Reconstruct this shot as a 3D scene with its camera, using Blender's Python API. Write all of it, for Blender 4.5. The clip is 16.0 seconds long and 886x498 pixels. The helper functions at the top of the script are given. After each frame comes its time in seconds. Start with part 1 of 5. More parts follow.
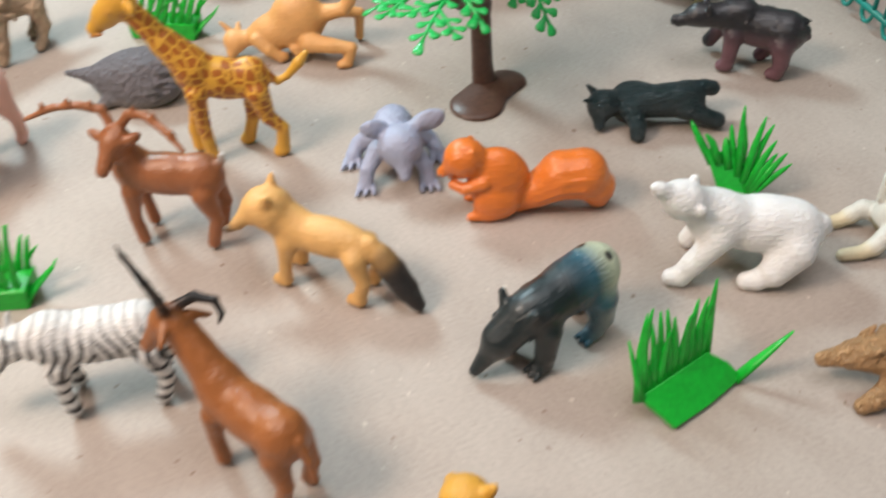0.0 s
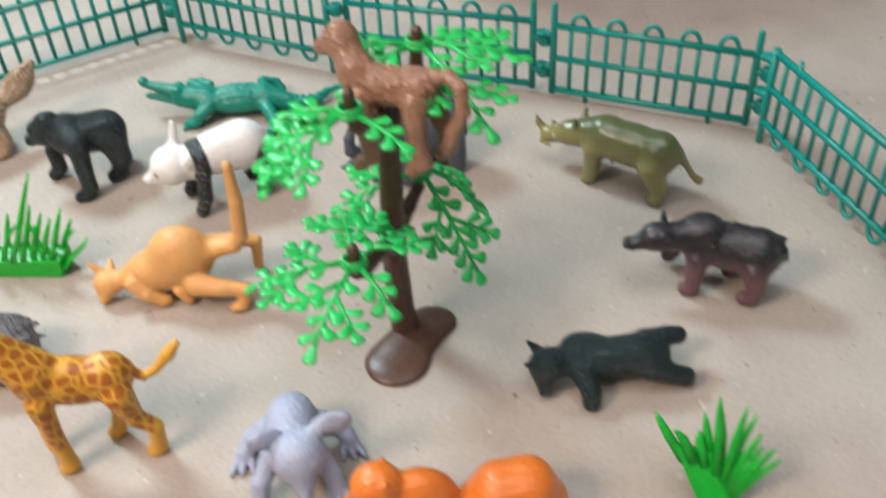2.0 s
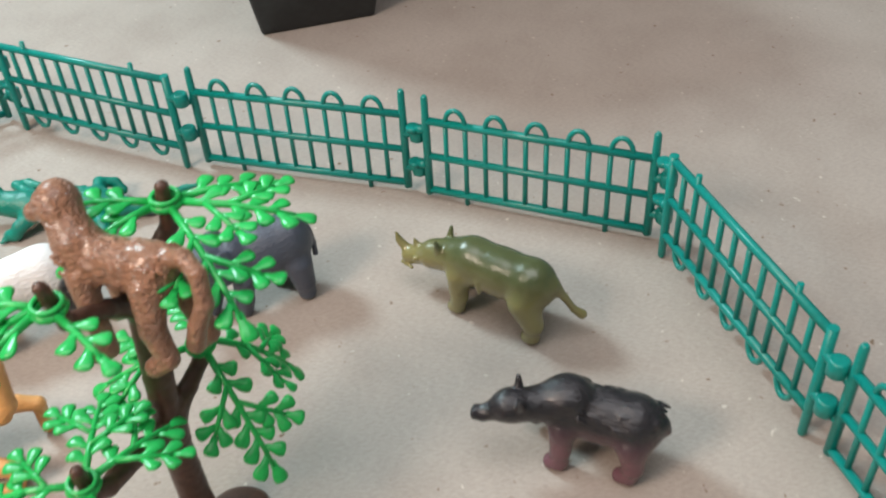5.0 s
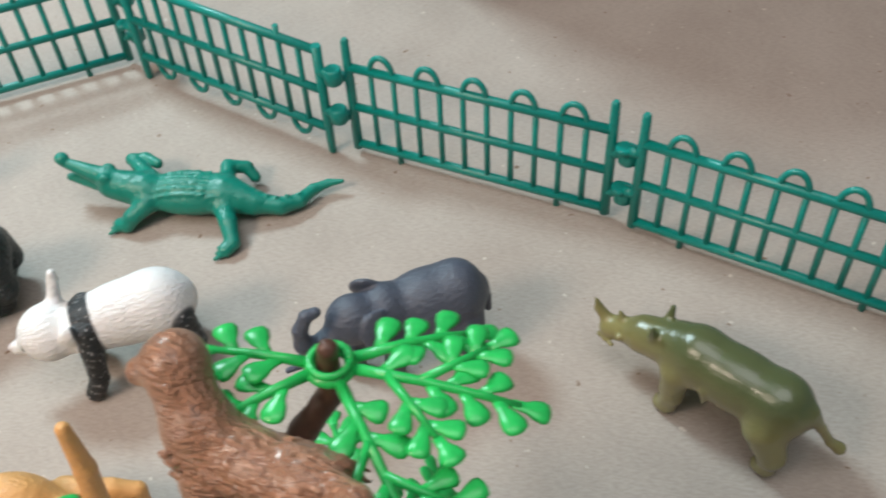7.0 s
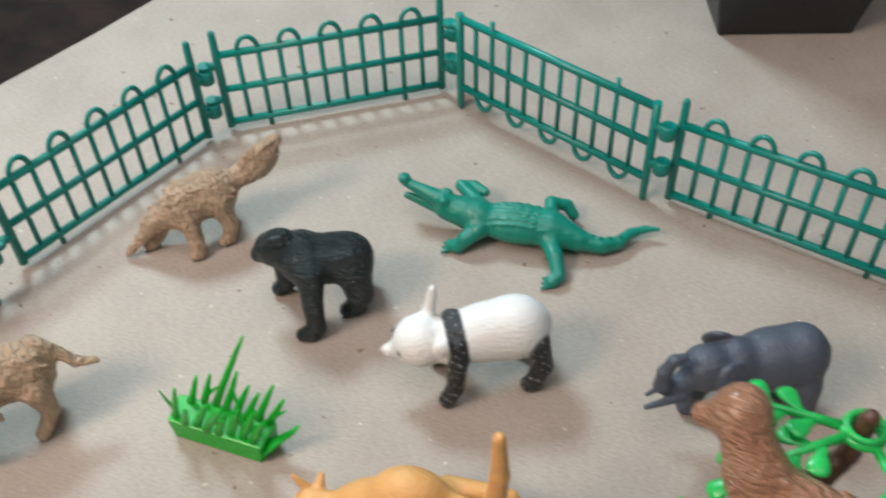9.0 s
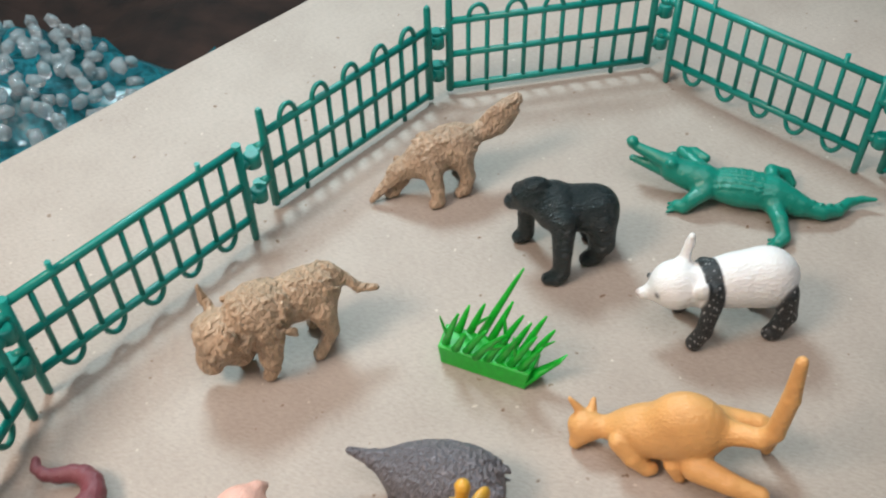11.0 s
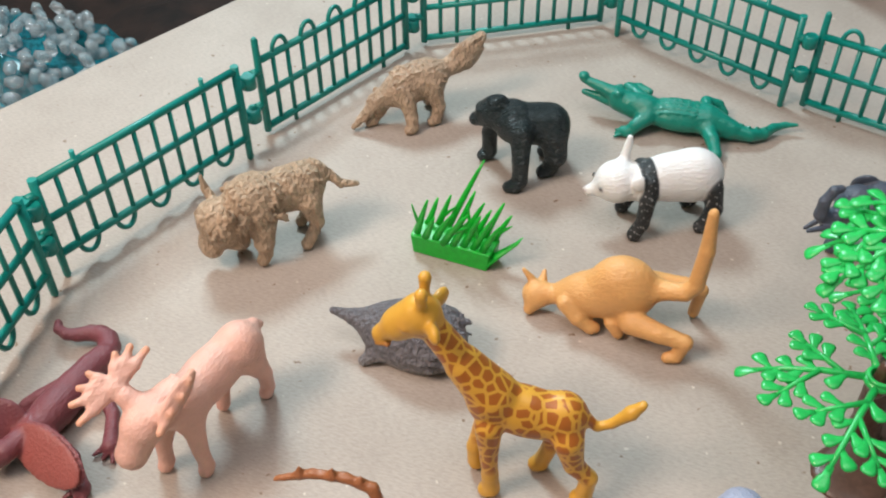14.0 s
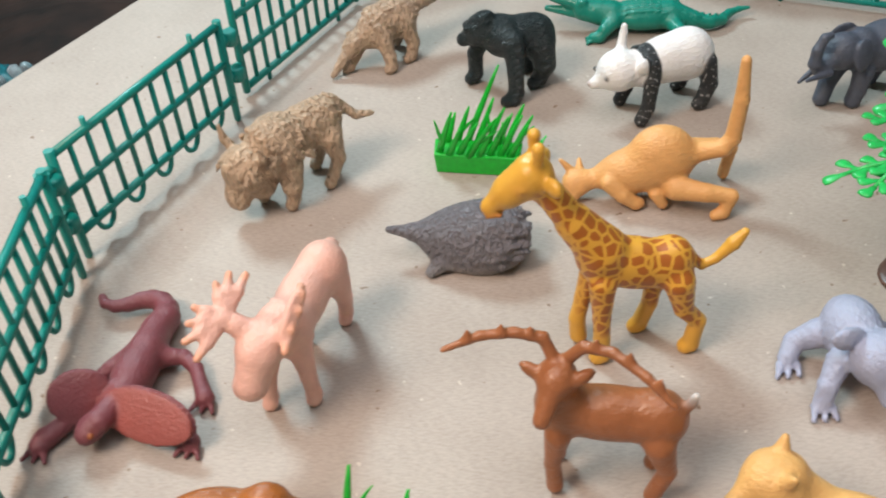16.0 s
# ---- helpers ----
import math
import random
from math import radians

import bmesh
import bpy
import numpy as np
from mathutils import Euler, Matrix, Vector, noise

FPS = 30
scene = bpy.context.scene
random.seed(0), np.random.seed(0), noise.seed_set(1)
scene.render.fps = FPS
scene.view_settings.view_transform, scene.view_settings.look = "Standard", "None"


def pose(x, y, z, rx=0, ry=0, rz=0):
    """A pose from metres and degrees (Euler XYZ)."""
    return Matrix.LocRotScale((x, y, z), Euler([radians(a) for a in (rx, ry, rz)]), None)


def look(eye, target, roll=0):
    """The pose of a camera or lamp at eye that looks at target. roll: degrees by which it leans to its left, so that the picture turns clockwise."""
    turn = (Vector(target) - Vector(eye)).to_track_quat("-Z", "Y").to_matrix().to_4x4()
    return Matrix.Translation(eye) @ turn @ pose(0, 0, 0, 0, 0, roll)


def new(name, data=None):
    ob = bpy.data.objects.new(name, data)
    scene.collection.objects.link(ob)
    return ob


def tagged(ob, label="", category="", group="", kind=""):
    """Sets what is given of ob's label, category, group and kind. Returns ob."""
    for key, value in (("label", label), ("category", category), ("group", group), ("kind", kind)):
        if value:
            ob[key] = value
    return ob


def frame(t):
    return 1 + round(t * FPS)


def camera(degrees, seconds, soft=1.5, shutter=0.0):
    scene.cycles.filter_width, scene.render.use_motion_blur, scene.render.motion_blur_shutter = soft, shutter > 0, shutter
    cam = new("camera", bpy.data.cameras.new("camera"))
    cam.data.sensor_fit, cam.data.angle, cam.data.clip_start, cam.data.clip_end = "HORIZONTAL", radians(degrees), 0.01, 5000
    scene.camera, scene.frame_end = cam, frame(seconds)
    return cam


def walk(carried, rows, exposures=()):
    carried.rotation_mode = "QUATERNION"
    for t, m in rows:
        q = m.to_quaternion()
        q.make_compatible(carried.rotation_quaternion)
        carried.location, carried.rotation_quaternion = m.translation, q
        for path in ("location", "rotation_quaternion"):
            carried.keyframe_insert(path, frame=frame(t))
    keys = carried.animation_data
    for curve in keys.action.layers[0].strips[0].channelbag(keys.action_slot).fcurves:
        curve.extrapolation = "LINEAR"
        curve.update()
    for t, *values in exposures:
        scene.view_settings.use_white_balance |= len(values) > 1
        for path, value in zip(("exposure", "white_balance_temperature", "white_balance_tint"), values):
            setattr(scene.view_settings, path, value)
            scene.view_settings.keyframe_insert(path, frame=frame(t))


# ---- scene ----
cam = camera(50.0, 16.0, soft=2.0, shutter=0.5)
PATH = [
    (0, (0.0400, -0.3565, 0.2311), (0.0383, -0.0992, -0.0061), -1.69),
    (0.5, (0.0658, -0.3178, 0.2270), (0.0714, -0.0603, -0.0101), -2.12),
    (1, (0.0809, -0.2955, 0.2262), (0.0921, -0.0388, -0.0114), -2.39),
    (1.5, (0.0835, -0.2707, 0.2335), (0.0980, -0.0127, -0.0026), -2.50),
    (2, (0.0625, -0.2466, 0.2509), (0.0736, 0.0180, 0.0221), -3.00),
    (2.5, (0.0478, -0.2347, 0.2693), (0.0527, 0.0396, 0.0521), -3.63),
    (3, (0.0513, -0.2406, 0.2679), (0.0531, 0.0388, 0.0571), -3.74),
    (3.5, (0.0794, -0.2436, 0.2549), (0.0836, 0.0356, 0.0438), -3.67),
    (4, (0.1024, -0.2343, 0.2440), (0.1121, 0.0426, 0.0301), -3.67),
    (4.2, (0.1148, -0.2249, 0.2399), (0.1264, 0.0508, 0.0245), -3.86),
    (6.3, (0.1285, -0.1007, 0.2513), (0.1377, 0.1479, 0.0050), -2.31),
    (6.5, (0.1170, -0.0953, 0.2341), (0.1102, 0.1506, -0.0148), -3.21),
    (7, (0.0978, -0.0760, 0.2320), (0.0710, 0.1624, -0.0228), -3.61),
    (7.5, (0.0723, -0.0801, 0.2371), (0.0300, 0.1560, -0.0178), -3.75),
    (8, (0.0490, -0.0922, 0.2502), (-0.0038, 0.1452, -0.0015), -3.32),
    (8.5, (0.0442, -0.0971, 0.2476), (-0.0123, 0.1404, -0.0033), -2.46),
    (9, (0.0196, -0.0980, 0.2576), (-0.0406, 0.1397, 0.0078), -2.07),
    (9.5, (-0.0076, -0.1013, 0.2637), (-0.0763, 0.1350, 0.0148), -2.98),
    (9.7, (-0.0172, -0.1054, 0.2640), (-0.0885, 0.1308, 0.0157), -3.08),
    (11.8, (-0.0458, -0.1667, 0.2567), (-0.1224, 0.0682, 0.0089), -1.01),
    (12, (-0.0398, -0.1698, 0.2553), (-0.1192, 0.0636, 0.0069), -1.52),
    (12.5, (-0.0319, -0.1847, 0.2513), (-0.1068, 0.0504, 0.0031), -0.40),
    (13, (-0.0269, -0.1998, 0.2545), (-0.1000, 0.0417, 0.0119), -0.13),
    (13.5, (-0.0230, -0.2090, 0.2563), (-0.0952, 0.0355, 0.0165), -0.20),
    (14, (-0.0194, -0.2139, 0.2548), (-0.0916, 0.0337, 0.0182), -0.81),
    (14.5, (-0.0192, -0.2243, 0.2446), (-0.0863, 0.0254, 0.0087), -1.70),
    (15, (-0.0376, -0.2409, 0.2267), (-0.0804, 0.0224, 0.0001), -1.39),
    (15.5, (-0.0591, -0.2451, 0.2218), (-0.0896, 0.0153, -0.0099), -3.04),
    (16, (-0.0841, -0.2523, 0.2245), (-0.1048, 0.0098, -0.0065), -3.66),
]
walk(cam, [(t, look(eye, target, roll)) for t, eye, target, roll in PATH],
     exposures=[(0.0, 0.13), (4.2, 0.24), (6.3, -0.02), (7.4, -0.06), (8.5, -0.20), (9.7, -0.12), (11.8, -0.11), (16.0, 0.0)])

# world, lamps and exposure
room_world = bpy.data.worlds.new("room_air")
scene.world = room_world
room_world.use_nodes = True
room_world.node_tree.nodes["Background"].inputs[0].default_value = (0.80, 0.88, 1.0, 1)
room_world.node_tree.nodes["Background"].inputs[1].default_value = 0.34


def area_lamp(name, eye, target, size, size_y, watts, colour):
    data = bpy.data.lights.new(name, "AREA")
    data.shape, data.size, data.size_y = "RECTANGLE", size, size_y
    data.energy, data.color = watts, colour
    ob = new(name, data)
    ob.matrix_world = look(eye, target)
    return ob


area_lamp("cool_lamp", (-0.49, 0.585, 0.78), (-0.02, 0.0, 0), 0.23, 0.20, 8.5, (0.70, 0.93, 1.0))
area_lamp("warm_lamp", (-0.46, -0.34, 0.64), (0, -0.03, 0), 0.25, 0.20, 5.0, (1.0, 0.80, 0.66))
# broad unseen fill, added overhead to lift the dark sides of the toys
area_lamp("overhead_fill", (0.0, -0.3, 1.86), (0.0, -0.3, 0), 1.6, 1.2, 18.0, (0.98, 0.97, 1.0))


# materials
def nodes_of(name):
    m = bpy.data.materials.new(name)
    m.use_nodes = True
    nt = m.node_tree
    return m, nt, nt.nodes["Principled BSDF"]


def node(nt, kind, **sockets):
    n = nt.nodes.new(kind)
    for k, v in sockets.items():
        n.inputs[k.replace("_", " ")].default_value = v
    return n


def coords(nt, scale=(1, 1, 1), rot=(0, 0, 0)):
    tc = nt.nodes.new("ShaderNodeTexCoord")
    mp = nt.nodes.new("ShaderNodeMapping")
    mp.inputs["Scale"].default_value = scale
    mp.inputs["Rotation"].default_value = rot
    nt.links.new(tc.outputs["Object"], mp.inputs["Vector"])
    return mp.outputs["Vector"]


def noise_tex(nt, scale, detail=4.0, rough=0.55, vec=None):
    n = node(nt, "ShaderNodeTexNoise", Scale=scale, Detail=detail, Roughness=rough)
    nt.links.new(vec if vec else coords(nt), n.inputs["Vector"])
    return n.outputs["Fac"]


def ramp(nt, fac, *stops):
    r = nt.nodes.new("ShaderNodeValToRGB")
    while len(r.color_ramp.elements) < len(stops):
        r.color_ramp.elements.new(0.5)
    for e, (p, c) in zip(r.color_ramp.elements, stops):
        e.position, e.color = p, (*c, 1)
    nt.links.new(fac, r.inputs["Fac"])
    return r.outputs["Color"]


def mix(nt, fac, a, b, mode="MIX"):
    n = nt.nodes.new("ShaderNodeMix")
    n.data_type, n.blend_type = "RGBA", mode
    for val, s in ((fac, n.inputs[0]), (a, n.inputs[6]), (b, n.inputs[7])):
        if isinstance(val, (int, float)):
            s.default_value = val
        elif isinstance(val, tuple):
            s.default_value = (*val, 1)
        else:
            nt.links.new(val, s)
    return n.outputs[2]


def add_bump(nt, bsdf, fac, strength, distance):
    b = node(nt, "ShaderNodeBump", Strength=strength, Distance=distance)
    nt.links.new(fac, b.inputs["Height"])
    if bsdf.inputs["Normal"].links:
        nt.links.new(bsdf.inputs["Normal"].links[0].from_socket, b.inputs["Normal"])
    nt.links.new(b.outputs["Normal"], bsdf.inputs["Normal"])


def plain(name, colour, rough=0.5, grain=900, amount=0.15, bump=0.15, metal=0.0):
    m, nt, p = nodes_of(name)
    f = noise_tex(nt, grain)
    g = noise_tex(nt, grain * 0.08)
    lo = tuple(c * (1 - amount) for c in colour)
    hi = tuple(min(1, c * (1 + amount)) for c in colour)
    c1 = ramp(nt, f, (0.3, lo), (0.7, hi))
    c2 = ramp(nt, g, (0.3, (1 - amount,) * 3), (0.7, (1, 1, 1)))
    nt.links.new(mix(nt, 1.0, c1, c2, "MULTIPLY"), p.inputs["Base Color"])
    p.inputs["Roughness"].default_value = rough
    p.inputs["Metallic"].default_value = metal
    if bump:
        add_bump(nt, p, f, bump, 0.0004)
    return m


def toy_paint(name, rough=0.45, fur=0.3, stretch=(1, 1, 1), turn=(0, 0, 0), scale=700, dirt_groove_shade=0.2, coat=0.0):
    """Painted or moulded soft plastic: the paint is kept on the mesh; fur is a fine relief drawn out along one way."""
    m, nt, p = nodes_of(name)
    a = nt.nodes.new("ShaderNodeAttribute")
    a.attribute_name = "paint"
    blot = noise_tex(nt, 90, 3)
    fine = noise_tex(nt, scale, 3, 0.6, coords(nt, stretch, tuple(radians(v) for v in turn)))
    # random blotches, then shade painted into the hollows between the fur strands
    shade = mix(nt, 1.0, ramp(nt, blot, (0.25, (1 - dirt_groove_shade,) * 3), (0.7, (1, 1, 1))),
                ramp(nt, fine, (0.3, (1 - dirt_groove_shade * fur * 1.6,) * 3), (0.65, (1, 1, 1))), "MULTIPLY")
    nt.links.new(mix(nt, 1.0, a.outputs["Color"], shade, "MULTIPLY"), p.inputs["Base Color"])
    p.inputs["Roughness"].default_value = rough
    p.inputs["Coat Weight"].default_value = coat
    p.inputs["Coat Roughness"].default_value = 0.25
    p.inputs["Subsurface Weight"].default_value = 0.06
    p.inputs["Subsurface Radius"].default_value = (0.002, 0.0015, 0.001)
    add_bump(nt, p, noise_tex(nt, 2500, 2), 0.08, 0.0002)
    if fur:
        strands = ramp(nt, fine, (0.36, (0, 0, 0)), (0.62, (1, 1, 1)))
        add_bump(nt, p, strands, min(1.0, fur), 0.0013)
    return m


def kraft_board():
    m, nt, p = nodes_of("kraft_board")
    big = noise_tex(nt, 3.2, 5)
    mid = noise_tex(nt, 26, 5)
    fib = noise_tex(nt, 420, 4, 0.7, coords(nt, (1, 3.5, 1), (0, 0, 0.6)))
    spk = noise_tex(nt, 210, 2, 0.5)
    base = ramp(nt, big, (0.3, (0.395, 0.340, 0.296)), (0.7, (0.468, 0.407, 0.362)))
    c = mix(nt, 1.0, base, ramp(nt, mid, (0.25, (0.88, 0.86, 0.85)), (0.6, (1, 1, 1))), "MULTIPLY")
    c = mix(nt, 1.0, c, ramp(nt, fib, (0.25, (0.76, 0.75, 0.73)), (0.6, (1.04, 1.04, 1.04))), "MULTIPLY")
    c = mix(nt, ramp(nt, spk, (0.715, (0, 0, 0)), (0.755, (1, 1, 1))), c, (0.20, 0.13, 0.085))
    pale = noise_tex(nt, 330, 1, 0.4, coords(nt, (1, 1, 1), (0.3, 0.2, 0.9)))
    c = mix(nt, ramp(nt, pale, (0.77, (0, 0, 0)), (0.80, (0.6, 0.6, 0.6))), c, (0.72, 0.66, 0.58))
    nt.links.new(c, p.inputs["Base Color"])
    p.inputs["Roughness"].default_value = 0.62
    add_bump(nt, p, fib, 0.25, 0.0003)
    add_bump(nt, p, mid, 0.12, 0.002)
    return m


BOARD = kraft_board()
FENCE_GREEN = plain("green_fence_plastic", (0.003, 0.250, 0.212), 0.36, 700, 0.12, 0.08)
LEAF_GREEN = plain("bright_leaf_plastic", (0.022, 0.50, 0.105), 0.30, 500, 0.15, 0.1)
GRASS_GREEN = plain("grass_plastic", (0.008, 0.46, 0.035), 0.32, 500, 0.15, 0.1)
BARK = plain("brown_tree_plastic", (0.105, 0.052, 0.036), 0.38, 500, 0.2, 0.25)
BIN_BLACK = plain("black_bin_plastic", (0.018, 0.020, 0.021), 0.45, 300, 0.2, 0.1)
WALL_PAINT = plain("wall_paint", (0.72, 0.72, 0.70), 0.8, 40, 0.06, 0.1)
CEILING_PAINT = plain("ceiling_paint", (0.8, 0.8, 0.78), 0.85, 40, 0.05, 0.1)
FLOOR_DARK = plain("grey_floor", (0.42, 0.43, 0.43), 0.5, 14, 0.15, 0.1)
MUD_CLOTH = plain("brown_cloth", (0.10, 0.045, 0.025), 0.9, 30, 0.5, 0.3)


# mesh helpers
def part(name, bm, material, parent=None, label=""):
    me = bpy.data.meshes.new(name)
    bm.to_mesh(me)
    bm.free()
    me.materials.append(material)
    ob = new(name, me)
    if parent:
        ob.parent = parent
    if label:
        ob["label"] = label
    return ob


def shade(ob, angle=None):
    ob.data.polygons.foreach_set("use_smooth", [True] * len(ob.data.polygons))
    return ob


def box_into(bm, lo, hi, bevel=0.0, turn=None):
    g = bmesh.ops.create_cube(bm, size=1.0)
    c = [(a + b) / 2 for a, b in zip(lo, hi)]
    s = [max(1e-6, b - a) for a, b in zip(lo, hi)]
    bmesh.ops.transform(bm, matrix=Matrix.LocRotScale(c, turn, s), verts=g["verts"])
    if bevel:
        es = list({e for v in g["verts"] for e in v.link_edges})
        bmesh.ops.bevel(bm, geom=es, offset=bevel, segments=2, affect="EDGES", profile=0.5)


def tube_into(bm, pts, radii, sides=8, flat=1.0, up=Vector((0, 0, 1))):
    """A closed tube along pts, with a radius at each; flat squeezes it along the second cross axis."""
    pts = [Vector(p) for p in pts]
    rings = []
    n = len(pts)
    for i, p in enumerate(pts):
        d = (pts[min(i + 1, n - 1)] - pts[max(i - 1, 0)]).normalized()
        a = d.cross(up)
        a = a.normalized() if a.length > 0.05 else d.cross(Vector((1, 0, 0))).normalized()
        b = a.cross(d).normalized()
        r = radii[i] if isinstance(radii, (list, tuple)) else radii
        rings.append([bm.verts.new(p + a * r * math.cos(t) + b * r * flat * math.sin(t))
                      for t in (2 * math.pi * k / sides for k in range(sides))])
    for i in range(n - 1):
        for k in range(sides):
            f = bm.faces.new((rings[i][k], rings[i][(k + 1) % sides], rings[i + 1][(k + 1) % sides], rings[i + 1][k]))
            f.smooth = True
    bm.faces.new(rings[0][::-1])
    bm.faces.new(rings[-1])


def empty(name):
    return new(name)


# the large structure
def slab(name, lo, hi, material, kind="structure", label="", bevel=0.0):
    bm = bmesh.new()
    box_into(bm, lo, hi, bevel)
    return tagged(part(name, bm, material), label, name.split("_")[0], kind=kind)

# soft-plastic figures: round cones and ellipsoids melted together, skinned on a fine grid (millimetres)
class Figure:
    def __init__(self, colour, k=2.5, cell=0.75, lean=0.86):
        self.lean = lean
        self.colour, self.k, self.cell = colour, k, cell
        self.prims = []

    def seg(self, p, q, r1, r2, col=None, k=None, m=False):
        if max(r1, r2) < 5.7:
            r1, r2 = r1 * self.lean, r2 * self.lean
        self.prims.append(("seg", np.array(p, float), np.array(q, float), r1, r2, col or self.colour, self.k if k is None else k))
        if m:
            f = np.array([1, -1, 1.0])
            self.prims.append(("seg", np.array(p) * f, np.array(q) * f, r1, r2, col or self.colour, self.k if k is None else k))

    def path(self, *pts, col=None, k=None, m=False):
        for i, (a, b) in enumerate(zip(pts[:-1], pts[1:])):
            self.seg(a[:3], b[:3], a[3], b[3], col, k if i == 0 else min(0.7, self.k if k is None else k), m)

    def ell(self, c, r, rot=(0, 0, 0), col=None, k=None, m=False):
        R = np.array(Euler([radians(a) for a in rot]).to_matrix())
        self.prims.append(("ell", np.array(c, float), np.array(r, float), R, None, col or self.colour, self.k if k is None else k))
        if m:
            R2 = np.array(Euler([radians(-rot[0]), radians(rot[1]), radians(-rot[2])]).to_matrix())
            self.prims.append(("ell", np.array(c) * np.array([1, -1, 1.0]), np.array(r, float), R2, None, col or self.colour, self.k if k is None else k))

    def bounds(self, p):
        if p[0] == "seg":
            a = np.minimum(p[1] - p[3], p[2] - p[4])
            b = np.maximum(p[1] + p[3], p[2] + p[4])
            return a, b
        e = np.sqrt((p[3] ** 2) @ (p[2] ** 2))
        return p[1] - e, p[1] + e

    @staticmethod
    def dist(p, P):
        if p[0] == "seg":
            ab = p[2] - p[1]
            t = np.clip(((P - p[1]) @ ab) / max(1e-9, ab @ ab), 0, 1)
            return np.linalg.norm(P - p[1] - t[..., None] * ab, axis=-1) - (p[3] + (p[4] - p[3]) * t)
        q = (P - p[1]) @ p[3]
        k0 = np.linalg.norm(q / p[2], axis=-1)
        k1 = np.linalg.norm(q / (p[2] ** 2), axis=-1)
        return k0 * (k0 - 1) / np.maximum(k1, 1e-9)

    def build(self, name, material, ground=True, rough=0.0, paint=None, sharp=0.7):
        lo = np.min([self.bounds(p)[0] for p in self.prims], axis=0) - 3
        hi = np.max([self.bounds(p)[1] for p in self.prims], axis=0) + 3
        h = self.cell
        n = np.ceil((hi - lo) / h).astype(int) + 1
        ax = [lo[i] + h * np.arange(n[i]) for i in range(3)]
        F = np.full(n, 6.0)
        for p in self.prims:
            a, b = self.bounds(p)
            pad = p[6] + 2.5 * h
            i0 = np.clip(np.floor((a - pad - lo) / h).astype(int), 0, n - 1)
            i1 = np.clip(np.ceil((b + pad - lo) / h).astype(int) + 1, 1, n)
            s = tuple(slice(u, v) for u, v in zip(i0, i1))
            P = np.stack(np.meshgrid(ax[0][s[0]], ax[1][s[1]], ax[2][s[2]], indexing="ij"), -1)
            d = self.dist(p, P)
            f, k = F[s], max(p[6], 1e-3)
            w = np.clip(0.5 + 0.5 * (f - d) / k, 0, 1)
            F[s] = f * (1 - w) + d * w - k * w * (1 - w)
        if rough:
            X, Y, Z = np.meshgrid(*ax, indexing="ij", sparse=True)
            F = F + rough * (np.sin(X * 1.9 + 1.3 * np.sin(Z * 0.9)) * np.sin(Y * 2.1 + X * 0.5) * np.sin(Z * 1.7 + 0.8 * np.sin(X * 0.7)))
        if ground:
            Z = ax[2][None, None, :]
            F = np.maximum(F, -Z)
        verts, quads = surface_nets(F, lo, h)
        D = np.stack([self.dist(p, verts) for p in self.prims])
        W = np.exp(-(D - D.min(0)) / sharp)
        C = (W[..., None] * np.array([p[5] for p in self.prims])[:, None, :]).sum(0) / W.sum(0)[:, None]
        if paint:
            C = paint(verts, C)
        me = bpy.data.meshes.new(name)
        me.from_pydata((verts * 0.001).tolist(), [], quads.tolist())
        me.polygons.foreach_set("use_smooth", [True] * len(me.polygons))
        at = me.color_attributes.new("paint", "FLOAT_COLOR", "POINT")
        at.data.foreach_set("color", np.concatenate([C, np.ones((len(C), 1))], 1).astype(np.float32).ravel())
        me.materials.append(material)
        return new(name, me)


def surface_nets(F, lo, h):
    S = F < 0
    nx, ny, nz = F.shape
    c = np.zeros((nx - 1, ny - 1, nz - 1), int)
    offs = [(i, j, k) for i in (0, 1) for j in (0, 1) for k in (0, 1)]
    for i, j, k in offs:
        c += S[i:nx - 1 + i, j:ny - 1 + j, k:nz - 1 + k]
    act = (c > 0) & (c < 8)
    idx = -np.ones(act.shape, int)
    cells = np.argwhere(act)
    idx[act] = np.arange(len(cells))
    V, N = np.zeros((len(cells), 3)), np.zeros(len(cells))
    for a in offs:
        for axis in range(3):
            if a[axis]:
                continue
            b = list(a)
            b[axis] = 1
            fa = F[tuple((cells + a).T)]
            fb = F[tuple((cells + b).T)]
            x = (fa < 0) != (fb < 0)
            t = np.where(x, fa / np.where(x, fa - fb, 1), 0)
            e = np.array(a, float) + 0 * cells
            e[:, axis] += t
            V[x] += e[x]
            N[x] += 1
    verts = lo + h * (cells + V / N[:, None])
    quads = []
    for axis in range(3):
        u, w = (axis + 1) % 3, (axis + 2) % 3
        A = [slice(None)] * 3
        B = [slice(None)] * 3
        A[axis], B[axis] = slice(0, -1), slice(1, None)
        sa, sb = S[tuple(A)], S[tuple(B)]
        for flip in (False, True):
            E = np.argwhere((sa & ~sb) if not flip else (~sa & sb))
            E = E[(E[:, u] > 0) & (E[:, w] > 0) & (E[:, u] < F.shape[u] - 1) & (E[:, w] < F.shape[w] - 1)]
            if not len(E):
                continue
            def cell(du, dw):
                q = E.copy()
                q[:, u] -= du
                q[:, w] -= dw
                return idx[tuple(q.T)]
            q = np.stack([cell(1, 1), cell(0, 1), cell(0, 0), cell(1, 0)], 1)
            quads.append(q[:, ::-1] if flip else q)
    return verts, np.concatenate(quads)


